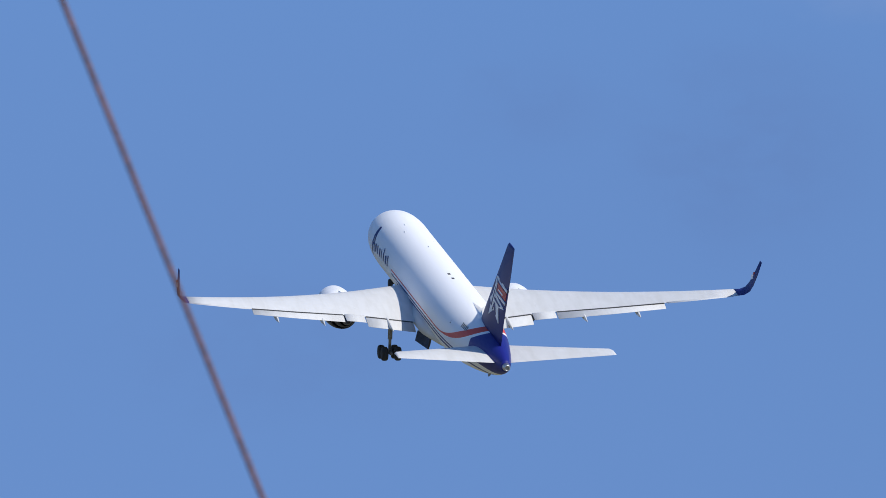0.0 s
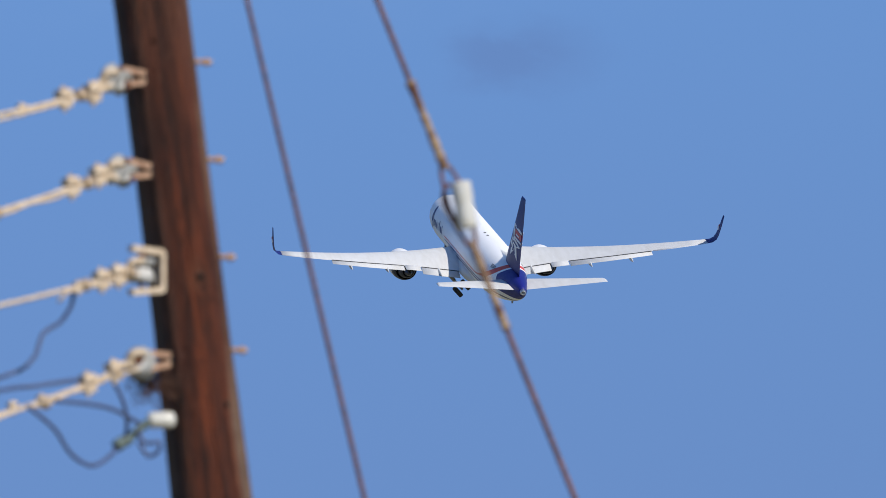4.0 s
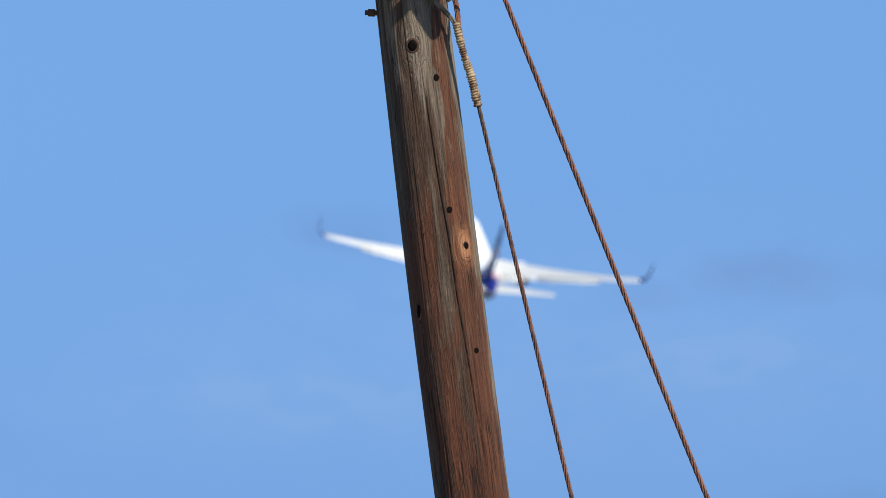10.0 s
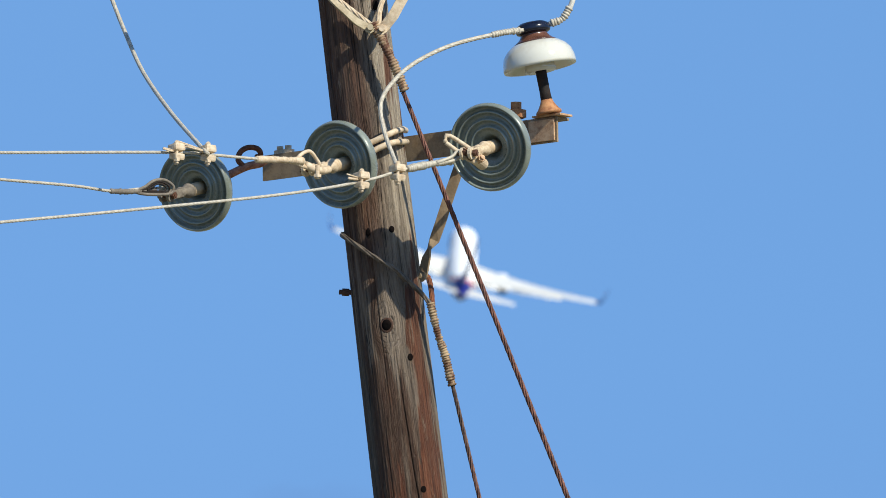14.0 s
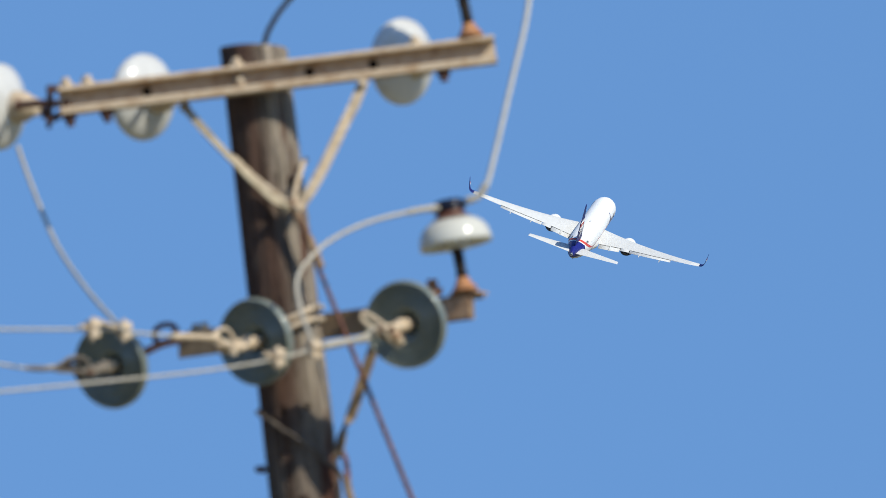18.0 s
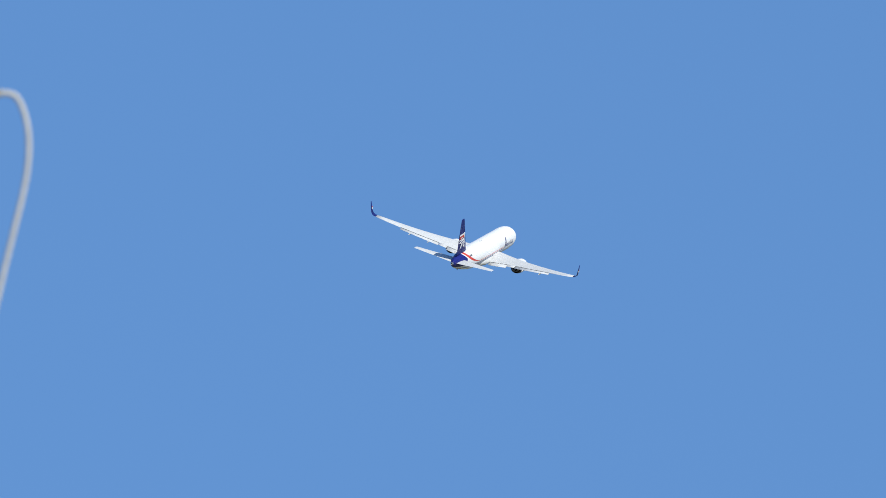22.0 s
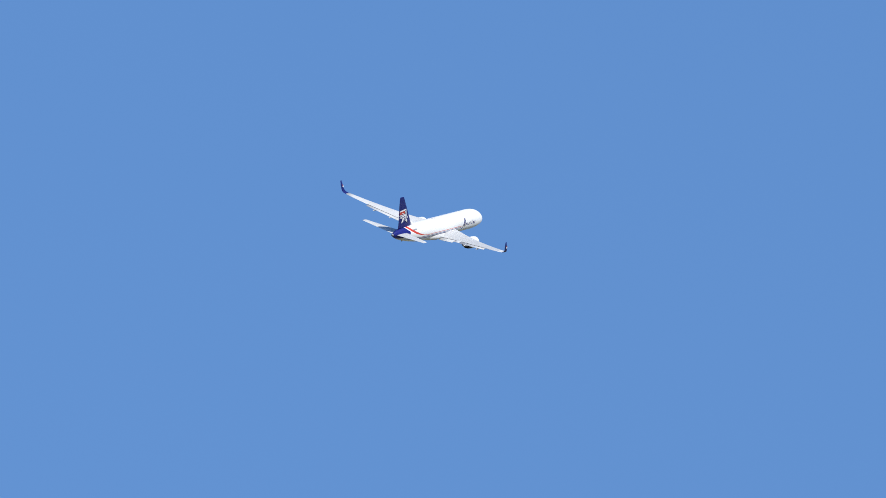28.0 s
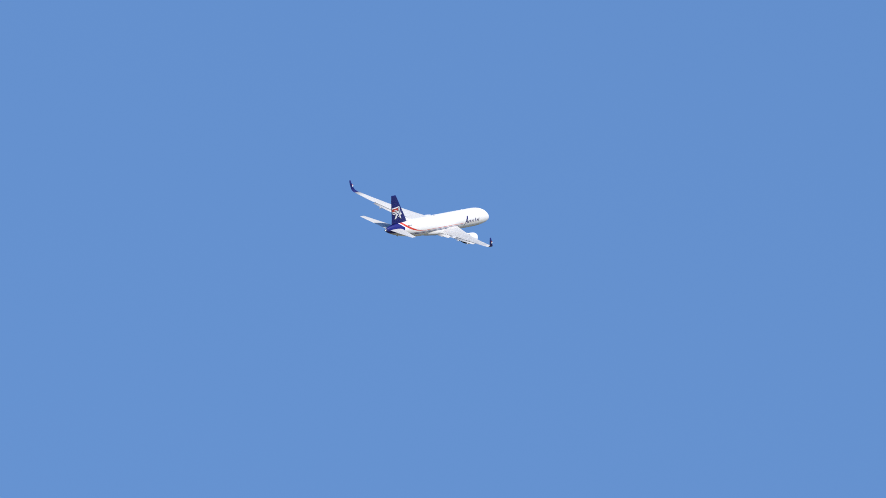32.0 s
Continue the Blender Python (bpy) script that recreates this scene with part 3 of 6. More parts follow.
def pole():
    ob = thing("utility_pole", POLE_TOP + POLE_WAY * (POLE_LEN - 0.3), "tall leaning weathered brown wooden utility pole with splits and knots", "utility pole")
    back = Matrix.Translation(-ob.location)
    lean = aim((0, 0, 0), -POLE_WAY, (0, 1, 0))
    flat = lean.inverted()
    rnd = random.Random(4)
    # long drying cracks: angle, drift, from, to, depth, turn for each metre
    cracks = [(0, 0.5, 1.35, 2.75, 0.009, 22), (52, 0.6, 1.3, 2.1, 0.006, 28), (-20, 1.2, 0.9, 1.7, 0.004, 4), (24, 0.8, 0.9, 1.6, 0.006, 12), (58, 0.8, 0.6, 1.2, 0.005, 6), (-38, 0.9, 2.2, 4.6, 0.005, 5),
              (-58, 1.3, 0.0, 1.3, 0.005, 0), (8, 1.2, 3.0, 5.2, 0.007, 6), (38, 1.0, 3.6, 6.0, 0.006, 3), (20, 1.0, 0.0, 0.7, 0.005, 5), (-8, 1.0, 0.1, 0.9, 0.005, 0), (44, 0.9, 1.75, 2.6, 0.005, 9)]
    cracks += [(rnd.uniform(-80, 80), 1.2, q, q + rnd.uniform(0.3, 0.8), rnd.uniform(0.002, 0.004), 6) for q in [rnd.uniform(0, 5.5) for _ in range(12)]]
    turn = [-100 + q * 1.0 for q in range(200)] + [100 + q * 5.333 for q in range(30)]
    n, rows = len(turn), 560
    rings = []
    for i in range(rows + 1):
        s = POLE_LEN * i / rows
        c = POLE_TOP + POLE_WAY * s
        cuts = [(a + (s - q0) * g + 5 * w * noise.noise(Vector((a, s * 0.7, 3))) + 1.5 * noise.noise(Vector((a, s * 5, 8))), d * min(1, (s - q0) * 4, (q1 - s) * 4)) for a, w, q0, q1, d, g in cracks if q0 < s < q1]
        ring = []
        for j in range(n):
            a = turn[j]
            p = pole_point(s, a)
            d = skin(s, a)
            aa = a if a < 180 else a - 360
            for q, deep in cuts:
                gap = abs(aa - q)
                if gap < 1.25:
                    d -= deep * (1 - gap / 1.25)
            ring.append(flat @ (back @ (p + (p - c).normalized() * d)))
        rings.append(ring)
    eyes = []
    for s, a, reach, warm in ((1.334, -8, 0.075, 0.0), (1.910, 41, 0.055, 0.95), (3.348, 22, 0.05, 0.2)):
        eyes.append((flat @ (back @ pole_point(s, a)), reach, warm))
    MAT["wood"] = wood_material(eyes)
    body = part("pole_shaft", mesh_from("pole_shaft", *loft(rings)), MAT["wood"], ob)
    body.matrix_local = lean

    def mark(s, angle, r, kind, tall=1.0):
        p = pole_point(s, angle, skin(s, angle) + (0.0015 if kind == "hole" else 0.0006))
        out = (p - (POLE_TOP + POLE_WAY * s)).normalized()
        m = back @ aim(p, out) @ Matrix.Diagonal((1, tall, 1, 1))
        if kind == "hole":
            part("bolt_hole", lathe("bolt_hole", [(r * 1.05, -0.012), (r, 0.0), (r * 0.9, 0.0004), (r * 0.1, 0.0002)], 18, m), MAT["hole"], ob, "dark drilled bolt hole")
        else:
            part("knot", lathe("knot", [(r * 1.45, -0.012), (r * 1.25, -0.0012), (r * 1.05, 0.0006), (r * 0.85, 0.0), (r * 0.3, -0.002)], 22, m), MAT["knot"], ob, "dark sunken wood knot")
            part("knot_heart", lathe("knot_heart", [(r * 0.95, -0.006), (r * 0.86, 0.0006), (r * 0.3, 0.0008)], 16, m), MAT["hole"], ob)
    for s, a, r, k, tall in ((1.334, -8, 0.0155, "knot", 1.2), (1.426, 24, 0.008018, "hole", 1.3), (1.808, 20, 0.008018, "hole", 1.2), (1.910, 41, 0.008819, "knot", 1.2),
                             (2.212, 36, 0.007216, "hole", 1.1), (1.056, 18, 0.008018, "hole", 1.2), (1.065, -21, 0.008018, "knot", 1.8), (2.673, -5, 0.005612, "hole", 1.3),
                             (2.092, -53, 0.009621, "knot", 3.0), (3.348, 22, 0.009621, "knot", 1.4), (3.712, 42, 0.008018, "knot", 1.3), (0.402, 37, 0.01122, "knot", 1.6)):
        mark(s, a, r, k, tall)
    return ob


pole()


def through_bolt(place, way, length, r, material, label, nut=0.014):
    ob = thing("through_bolt", place, label, "bolt", "bolts through the pole")
    w = Vector(way).normalized()
    bm = bmesh.new()
    rod(bm, -w * 0.05, w * length, r)
    part("bolt_shank", bm, MAT[material], ob)
    bm = bmesh.new()
    rod(bm, w * (length * 0.5), w * (length * 0.5 + nut), r * 1.5, 6)
    part("nut", bm, MAT[material], ob)
    return ob


for place in ((0.171, 36.000, 4.616), (0.206, 36.000, 4.337), (0.239, 36.000, 4.059), (0.273, 36.000, 3.794)):
    through_bolt(place, (1, 0.1, -0.03), 0.04169, 0.007216, "galv_rust", "rusty bolt end sticking out of the wooden pole")
through_bolt((-0.200, 36.000, 6.099), (-1, -0.15, 0.02), 0.05773, 0.007216, "rust_brown", "dark rusted bolt and nut through the wooden pole", 0.02)


# ---- steel crossarms ----
def hex_bolt(parent, p, way, r, length, material="galv_light"):
    w = Vector(way).normalized()
    p = Vector(p)
    bm = bmesh.new()
    rod(bm, p, p + w * length * 0.5, r * 1.8, 6)
    rod(bm, p + w * length * 0.5, p + w * length, r, 10)
    part("bolt", bm, MAT[material], parent)


def channel(name, length, tall, deep, wall):
    """A C-shaped rolled section along x, open towards -y, its top at z = 0."""
    lip = wall * 1.35
    nose = 0.0075
    prof = [(0, 0), (-deep + nose, 0), (-deep, -nose), (-deep, -lip), (-wall * 0.6, -wall * 1.5), (-wall * 0.6, -tall + wall * 1.5), (-deep + 0.004, -tall + 0.021), (-deep, -tall + 0.018), (-deep, -tall), (0, -tall)]
    rings = [[Vector((x, y, z)) for y, z in prof] for x in (0, length)]
    v, fc = loft(rings)
    return mesh_from(name, v, fc, smooth=False)


def upper_arm():
    start = Vector((-0.822, 35.880, 7.181))
    end = Vector((0.424, 35.880, 7.334))
    ob = thing("crossarm", start, "dusty steel channel crossarm bolted square across the pole top", "crossarm", "steel crossarms")
    way = (end - start)
    length = way.length
    way.normalize()
    side = Vector((0, 0, 1)).cross(way).normalized()
    m = Matrix((way, side, way.cross(side))).transposed().to_4x4()
    ob.matrix_world = Matrix.Translation(start) @ m
    part("channel", channel("channel", length, 0.08018, 0.055, 0.0095), MAT["arm_steel"], ob)
    for x in (0.30, 0.62, 0.86, 1.08):
        bm = bmesh.new()
        rod(bm, (x * length / 1.5, -0.009, -0.03848), (x * length / 1.5, 0.001, -0.03848), 0.013)
        part("slot_hole", bm, MAT["hole"], ob)
    for x in (0.024, 0.085, 0.515, 1.03):
        hex_bolt(ob, (x, -0.025, 0.0), (0, 0, 1), 0.012, 0.026)
    for x in (0.024, 0.13, 1.10):
        hex_bolt(ob, (x, -0.025, -0.08018), (0, 0, -1), 0.012, 0.034, "rust_brown")
    hex_bolt(ob, (0.52, -0.009, -0.042), (0, -1, 0), 0.009, 0.035)
    return ob, start, way, length


upper_arm()


def lower_arm():
    start = Vector((-0.484, 36.470, 6.558))
    end = Vector((0.363, 35.830, 6.586))
    way = (end - start)
    length = way.length
    way.normalize()
    side = Vector((0, 0, 1)).cross(way).normalized()
    ob = thing("crossarm", start, "dusty steel angle crossarm strapped behind the wooden pole", "crossarm", "steel crossarms")
    ob.matrix_world = Matrix.Translation(start) @ Matrix((way, side, way.cross(side))).transposed().to_4x4()
    t, wall, deep = 0.07376, 0.007, 0.06
    prof = [(0, 0), (deep, 0), (deep, -wall), (wall, -wall), (wall, -t), (0, -t)]
    rings = [[Vector((x, y, z)) for y, z in prof] for x in (0, length)]
    part("angle_bar", mesh_from("angle_bar", *loft(rings), smooth=False), MAT["brace_dull"], ob)
    bm = bmesh.new()
    box(bm, (0.10, 0.06, 0.006), Matrix.Translation((length - 0.03, 0.02, 0.004)), 0.001)
    part("end_plate", bm, MAT["galv_rust"], ob, "rust-stained steel end plate")
    bm = bmesh.new()
    box(bm, (0.09, 0.006, 0.062), Matrix.Translation((length - 0.05, -0.0045, -0.038)), 0.001)
    part("end_gusset", bm, MAT["galv_rust"], ob, "rust-stained steel gusset")
    for x in (0.05, 0.08, 0.33, 0.37):
        hex_bolt(ob, (x, 0.02, 0.0), (0, 0, 1), 0.010, 0.024)
    hex_bolt(ob, (length - 0.135, -0.01, 0.008), (0, 0, 1), 0.016, 0.045, "pin_rust")
    hex_bolt(ob, (length - 0.13, -0.012, -0.03), (0, 0, -1), 0.014, 0.05, "rust")
    return ob, start, way, length


lower_arm()


def u_bolt():
    ob = thing("u_bolt", (-0.152, 36.000, 6.548), "pale steel U-bolt clasping the wooden pole", "clamp")
    back = -ob.location
    pts = [Vector((-0.218, 36.120, 6.528)), Vector((-0.208, 35.900, 6.501)), Vector((-0.152, 35.875, 6.522)), Vector((-0.106, 35.885, 6.545)), Vector((-0.078, 35.950, 6.564)), Vector((-0.068, 36.140, 6.587))]
    part("rod", tube("rod", [p + back for p in pts], 0.008819, 0.01, 12), MAT["galv_light"], ob)
    pts = [Vector((-0.226, 36.120, 6.474)), Vector((-0.208, 35.900, 6.459)), Vector((-0.152, 35.875, 6.495)), Vector((-0.106, 35.885, 6.516)), Vector((-0.074, 35.950, 6.528)), Vector((-0.065, 36.140, 6.554))]
    part("rod", tube("rod", [p + back for p in pts], 0.008819, 0.01, 12), MAT["galv_light"], ob)


u_bolt()


def brace(points, faces, width, label, material="galv"):
    ob = thing("arm_brace", points[0], label, "brace", "flat steel braces")
    o = Vector(points[0])
    part("strap", bar("strap", [Vector(p) - o for p in points], width, 0.006, faces), MAT[material], ob)
    for p, w in ((points[0], faces[0]), (points[-1], faces[-1])):
        hex_bolt(ob, Vector(p) - o, w, 0.009, 0.022, material)
    return ob


F = (0, -1, 0.1)
brace([(-0.460, 35.910, 7.134), (-0.414, 35.870, 7.075), (-0.361, 35.820, 7.009), (-0.264, 35.800, 6.904), (-0.208, 35.820, 6.857), (-0.168, 35.850, 6.840)],
      [F, F, (0.4, -0.75, 0.5), (0.4, -0.75, 0.5), (0.3, -0.9, 0.3), F], 0.02245, "bent flat steel brace from the crossarm to the pole", "brace_olive")
brace([(0.050, 35.840, 7.194), (0.026, 35.840, 7.132), (-0.006, 35.840, 7.071), (-0.062, 35.840, 6.952), (-0.103, 35.840, 6.876), (-0.135, 35.850, 6.836)],
      [F, F, (0.45, -0.9, 0.1), (0.45, -0.9, 0.1), (0.3, -1, 0.2), F], 0.03047, "bent flat steel brace from the crossarm to the pole", "galv_light")
brace([(0.087, 35.940, 6.458), (0.061, 35.950, 6.384), (0.034, 35.960, 6.301), (0.015, 35.970, 6.247), (0.000, 35.970, 6.221), (-0.008, 35.970, 6.195), (-0.019, 35.980, 6.144)],
      [(-0.3, -1, 0), (-0.3, -1, 0), (-0.3, -1, 0), (-0.45, -0.9, 0), (-1, -0.22, 0), (-0.8, -0.75, 0), (-0.6, -0.9, 0)], 0.03047, "twisted flat steel brace under the lower crossarm", "brace_dull")


# ---- insulators ----
def disc_insulator(place, way, r, label, fitting=True, metal="galv_light"):
    """A suspension disc: z runs along the string, from the cap to the ribbed underside."""
    ob = thing("disc_insulator", place, label, "insulator", "porcelain disc insulators")
    ob.matrix_world = aim(place, way)
    prof = [(0.040, -0.052), (0.050, -0.050), (r * 0.55, -0.043), (r * 0.78, -0.030), (r * 0.92, -0.016), (r * 0.965, -0.010), (r * 0.99, -0.004), (r, 0.002), (r * 0.997, 0.008), (r * 0.982, 0.0145), (r * 0.96, 0.019), (r * 0.938, 0.020), (r * 0.922, 0.014)]
    for k, rr in enumerate((0.80, 0.62, 0.45)):
        prof += [(r * (rr + 0.085), -0.002), (r * (rr + 0.03), 0.004), (r * (rr + 0.014), 0.015 - 0.002 * k), (r * (rr - 0.014), 0.015 - 0.002 * k), (r * (rr - 0.03), 0.004)]
    prof += [(r * 0.34, -0.004), (r * 0.26, -0.006), (r * 0.24, -0.030), (0.016, -0.034)]
    part("porcelain_shell", lathe("porcelain_shell", prof, 56), MAT["grey_green" if fitting else "glaze"], ob)
    part("cap", lathe("cap", [(0.012, -0.125), (0.026, -0.122), (0.033, -0.10), (0.043, -0.085), (0.048, -0.05), (0.044, -0.044)], 24), MAT["galv_light"], ob, "dusty metal cap")
    part("pin", lathe("pin", [(0.019, -0.036), (0.019, 0.03), (0.012, 0.035), (0.012, 0.05)], 16), MAT["galv"], ob)
    if fitting:
        part("ball_socket", lathe("ball_socket", [(0.010, 0.026), (0.019, 0.029), (0.022, 0.042), (0.018, 0.054), (0.012, 0.066), (0.017, 0.080), (0.015, 0.092), (0.008, 0.096)], 18), MAT[metal], ob, "dusty cast socket fitting")
        bm = bmesh.new()
        for sx in (-1, 1):
            box(bm, (0.006, 0.026, 0.075), pose(sx * 0.013, 0, 0.118, 0, sx * 5, 0), 0.004)
            rod(bm, (sx * 0.009, 0, 0.152), (sx * 0.017, 0, 0.152), 0.018, 14)
        fork = part("clevis", bm, MAT[metal], ob)
        bm = bmesh.new()
        rod(bm, (-0.03, 0, 0.150), (0.032, 0, 0.150), 0.006)
        rod(bm, (0.020, 0, 0.150), (0.030, 0, 0.150), 0.011, 6)
        part("clevis_bolt", bm, MAT["rust_brown"], fork)
    return ob


WIRE1, WIRE2, WIRE3 = Vector((-0.55, -0.80, -0.24)), Vector((-0.60, -0.80, -0.22)), Vector((-0.46, -0.89, -0.25))
DISC_R = 0.1267
GREEN_GREY = "grey-green ribbed porcelain disc insulator with a dusty clevis"
disc_insulator((-0.671, 36.250, 6.432), WIRE1, DISC_R * 0.98, GREEN_GREY, True, "dust_grey")
disc_insulator((-0.251, 35.780, 6.440), WIRE2, DISC_R, GREEN_GREY)
disc_insulator((0.1749, 35.610, 6.467), WIRE3, DISC_R, GREEN_GREY)
WHITE_DISC = "glossy white porcelain disc insulator, its domed side in the sun"
AWAY = Vector((-0.74, 0.66, 0.10))
disc_insulator((-1.000, 36.420, 7.214), Vector((-0.86, 0.48, 0.08)), DISC_R, WHITE_DISC, False)
disc_insulator((-0.583, 36.320, 7.227), AWAY, DISC_R, WHITE_DISC, False)
disc_insulator(at_depth((0.165, 35.900, 7.266), 36.16), AWAY, DISC_R, WHITE_DISC, False)


def arm_link(points, label, r=None, metal="rust"):
    ob = thing("shackle_link", points[0], label, "shackle", "links between crossarm and insulators")
    o = Vector(points[0])
    part("link", tube("link", [Vector(p) - o for p in points], r or 0.009621, 0.006, 12), MAT[metal], ob)
    bm = bmesh.new()
    c = Vector(points[-1]) - o
    rod(bm, c + Vector((0.0, 0.012, -0.010)), c + Vector((0.0, -0.012, 0.010)), 0.008018, 10)
    part("link_pin", bm, MAT[metal], ob)


arm_link([(-0.472, 36.420, 6.540), (-0.491, 36.410, 6.527), (-0.527, 36.390, 6.516), (-0.571, 36.370, 6.493), (-0.611, 36.340, 6.467)], "rust-red chain link holding an insulator to the crossarm", 0.0115, "pink_rust")
arm_link([(-0.536, 36.385, 6.515), (-0.553, 36.380, 6.534), (-0.546, 36.390, 6.559), (-0.524, 36.400, 6.573), (-0.498, 36.410, 6.571), (-0.488, 36.415, 6.556), (-0.498, 36.420, 6.540)], "dark rusted shackle on the crossarm end", 0.0082, "rust")
arm_link([(-0.153, 36.200, 6.539), (-0.181, 36.000, 6.499), (-0.208, 35.880, 6.469)], "dusty link holding an insulator to the crossarm", 0.008018)
arm_link([(0.232, 35.850, 6.519), (0.216, 35.800, 6.504), (0.194, 35.730, 6.486)], "dusty link holding an insulator to the crossarm", 0.008018)
arm_link([(-0.799, 35.870, 7.138), (-0.849, 36.079, 7.171), (-0.896, 36.209, 7.191), (-0.949, 36.340, 7.205)], "rusty shackle between crossarm end and insulator", 0.01122)
arm_link([(-0.855, 35.940, 7.188), (-0.823, 35.930, 7.190), (-0.806, 35.900, 7.155), (-0.809, 35.900, 7.120), (-0.839, 35.920, 7.103), (-0.865, 35.940, 7.123)], "rusty shackle between crossarm end and insulator", 0.01042, "rust_brown")
arm_link([(-0.845, 35.900, 7.195), (-0.846, 35.900, 7.150), (-0.848, 35.900, 7.087)], "rusty upright shackle bolt at the crossarm end", 0.009621, "rust_brown")
arm_link([(-0.508, 35.890, 7.161), (-0.535, 36.065, 7.189), (-0.562, 36.240, 7.216)], "rusty link behind the upper crossarm", 0.009621)
arm_link([(0.228, 35.890, 7.265), (0.208, 35.970, 7.277), (0.188, 36.070, 7.293)], "rusty link behind the upper crossarm", 0.009621)


def pin_insulator(base, lean, label, rise=0):
    """A broad bell on a steel pin, with a dark sleeve over the tied conductor."""
    ob = thing("pin_insulator", base, label, "insulator", "pin insulators")
    ob.matrix_world = aim(base, lean)
    u = 0.001604
    part("base_flange", lathe("base_flange", [(23 * u, 0), (23 * u, 4 * u), (19 * u, 8 * u), (13 * u, 18 * u), (10 * u, 26 * u)], 24), MAT["pin_rust"], ob, "orange rusted foot of the pin")
    part("steel_pin", lathe("steel_pin", [(10.5 * u, 22 * u), (9.5 * u, 40 * u), (10 * u, (76 + rise) * u), (12 * u, (84 + rise) * u)], 18), MAT["rust_dark"], ob)
    part("inner_skirt", lathe("inner_skirt", [(10 * u, (78 + rise) * u), (26 * u, (76 + rise) * u), (28 * u, (82 + rise) * u), (26 * u, (104 + rise) * u)], 30), MAT["cream"], ob)
    bell = [(r * u, (z + rise) * u) for r, z in ((24, 96), (50, 92), (61, 84), (65, 83), (66, 88), (65, 98), (61.5, 110), (54, 120), (44, 127.5), (36, 131))]
    part("bell", lathe("bell", bell, 48), MAT["cream"], ob)
    neck = [(r * u, (z + rise) * u) for r, z in ((40.5, 129.2), (34, 133), (28, 138), (24.5, 143), (24.5, 147), (26, 149))]
    part("neck", lathe("neck", neck, 30), MAT["brown_glaze"], ob, "brown glazed neck")
    part("head", lathe("head", [(24 * u, (145 + rise) * u), (30 * u, (148 + rise) * u), (32 * u, (153 + rise) * u), (30 * u, (161 + rise) * u), (22 * u, (166 + rise) * u), (5 * u, (167 + rise) * u)], 30), MAT["blue_glaze"], ob, "dark blue head sleeve")
    return ob


pin_insulator((0.342, 35.840, 6.594), (-0.19, 0.0, 1.0), "cream porcelain bell insulator on a rusty pin, dark head")
pin_insulator((0.359, 35.855, 7.331), (-0.21, 0.02, 1.0), "cream porcelain bell insulator on a rusty pin, dark head", 14)


# ---- conductors and jumpers ----
def cable(points, r, label, material="alu", lobes=6, name="power_cable", category="cable", group="power cables", pitch=0.09, step=0.012):
    ob = thing(name, points[0], label, category, group)
    o = Vector(points[0])
    pts = [Vector(p) - o for p in points]
    near = [p for p in pts if p.length < 2.6]
    if lobes:
        step = pitch / lobes / 4.5
    part("strand", tube("strand", near, r, step, lobes * 8 if lobes else 12, lobes, pitch, 0.21), MAT[material], ob)
    if len(near) < len(pts):
        part("far_strand", tube("far_strand", pts[len(near) - 1:], r * 0.95, 0.15, 12), MAT[material], ob)
    return ob


def sleeve(parent, points, r, material="alu", wire=0.006, name="wrapping", label=""):
    o = parent.location
    part(name, coil(name, [Vector(p) - o for p in points], r, wire), MAT[material], parent, label)


def bolted_clamp(parent, p, size, way=(-1, -1, 0)):
    """A parallel-groove clamp: two jaws, two bolts."""
    o = parent.location
    m = aim(Vector(p) - o, way)
    bm = bmesh.new()
    box(bm, (size * 0.66, size * 0.42, size * 0.74), m @ pose(0, size * 0.24, 0, 0, 0, 9), size * 0.12)
    box(bm, (size * 0.58, size * 0.36, size * 0.66), m @ pose(size * 0.03, -size * 0.22, 0, 0, 0, -8), size * 0.10)
    clamp = part("clamp", bm, MAT["galv_light"], parent, "dusty bolted wire clamp")
    for s in (-1, 1):
        bm = bmesh.new()
        rod(bm, m @ Vector((s * size * 0.20, -size * 0.62, s * size * 0.16)), m @ Vector((s * size * 0.16, size * 0.52, s * size * 0.16)), size * 0.09, 10)
        rod(bm, m @ Vector((s * size * 0.19, -size * 0.50, s * size * 0.16)), m @ Vector((s * size * 0.19, -size * 0.32, s * size * 0.16)), size * 0.17, 6)
        part("clamp_bolt", bm, MAT["galv_light"], clamp)
    bm = bmesh.new()
    rod(bm, m @ Vector((-size * 0.20, size * 0.50, -size * 0.16)), m @ Vector((size * 0.20, size * 0.50, size * 0.16)), size * 0.13, 10)
    part("clamp_yoke", bm, MAT["galv_light"], clamp)


def wire_ends(parent, p, way, length, n, spread):
    """Loose strand ends that stick out beside a clamp."""
    o = parent.location
    rnd = random.Random(n + int(length * 1000))
    a, w = Vector(p) - o, Vector(way).normalized()
    for _ in range(n):
        off = Vector((rnd.uniform(-1, 1), rnd.uniform(-1, 1), rnd.uniform(-1, 1))) * spread
        tip = a + w * length * rnd.uniform(0.7, 1.1) + off * 2 + Vector((0, 0, rnd.uniform(-1, 1) * spread))
        part("wire_end", tube("wire_end", [a + off * 0.4, a.lerp(tip, 0.5) + off * 0.5, tip], 0.002405, 0.012, 8), MAT["galv_light"], parent)


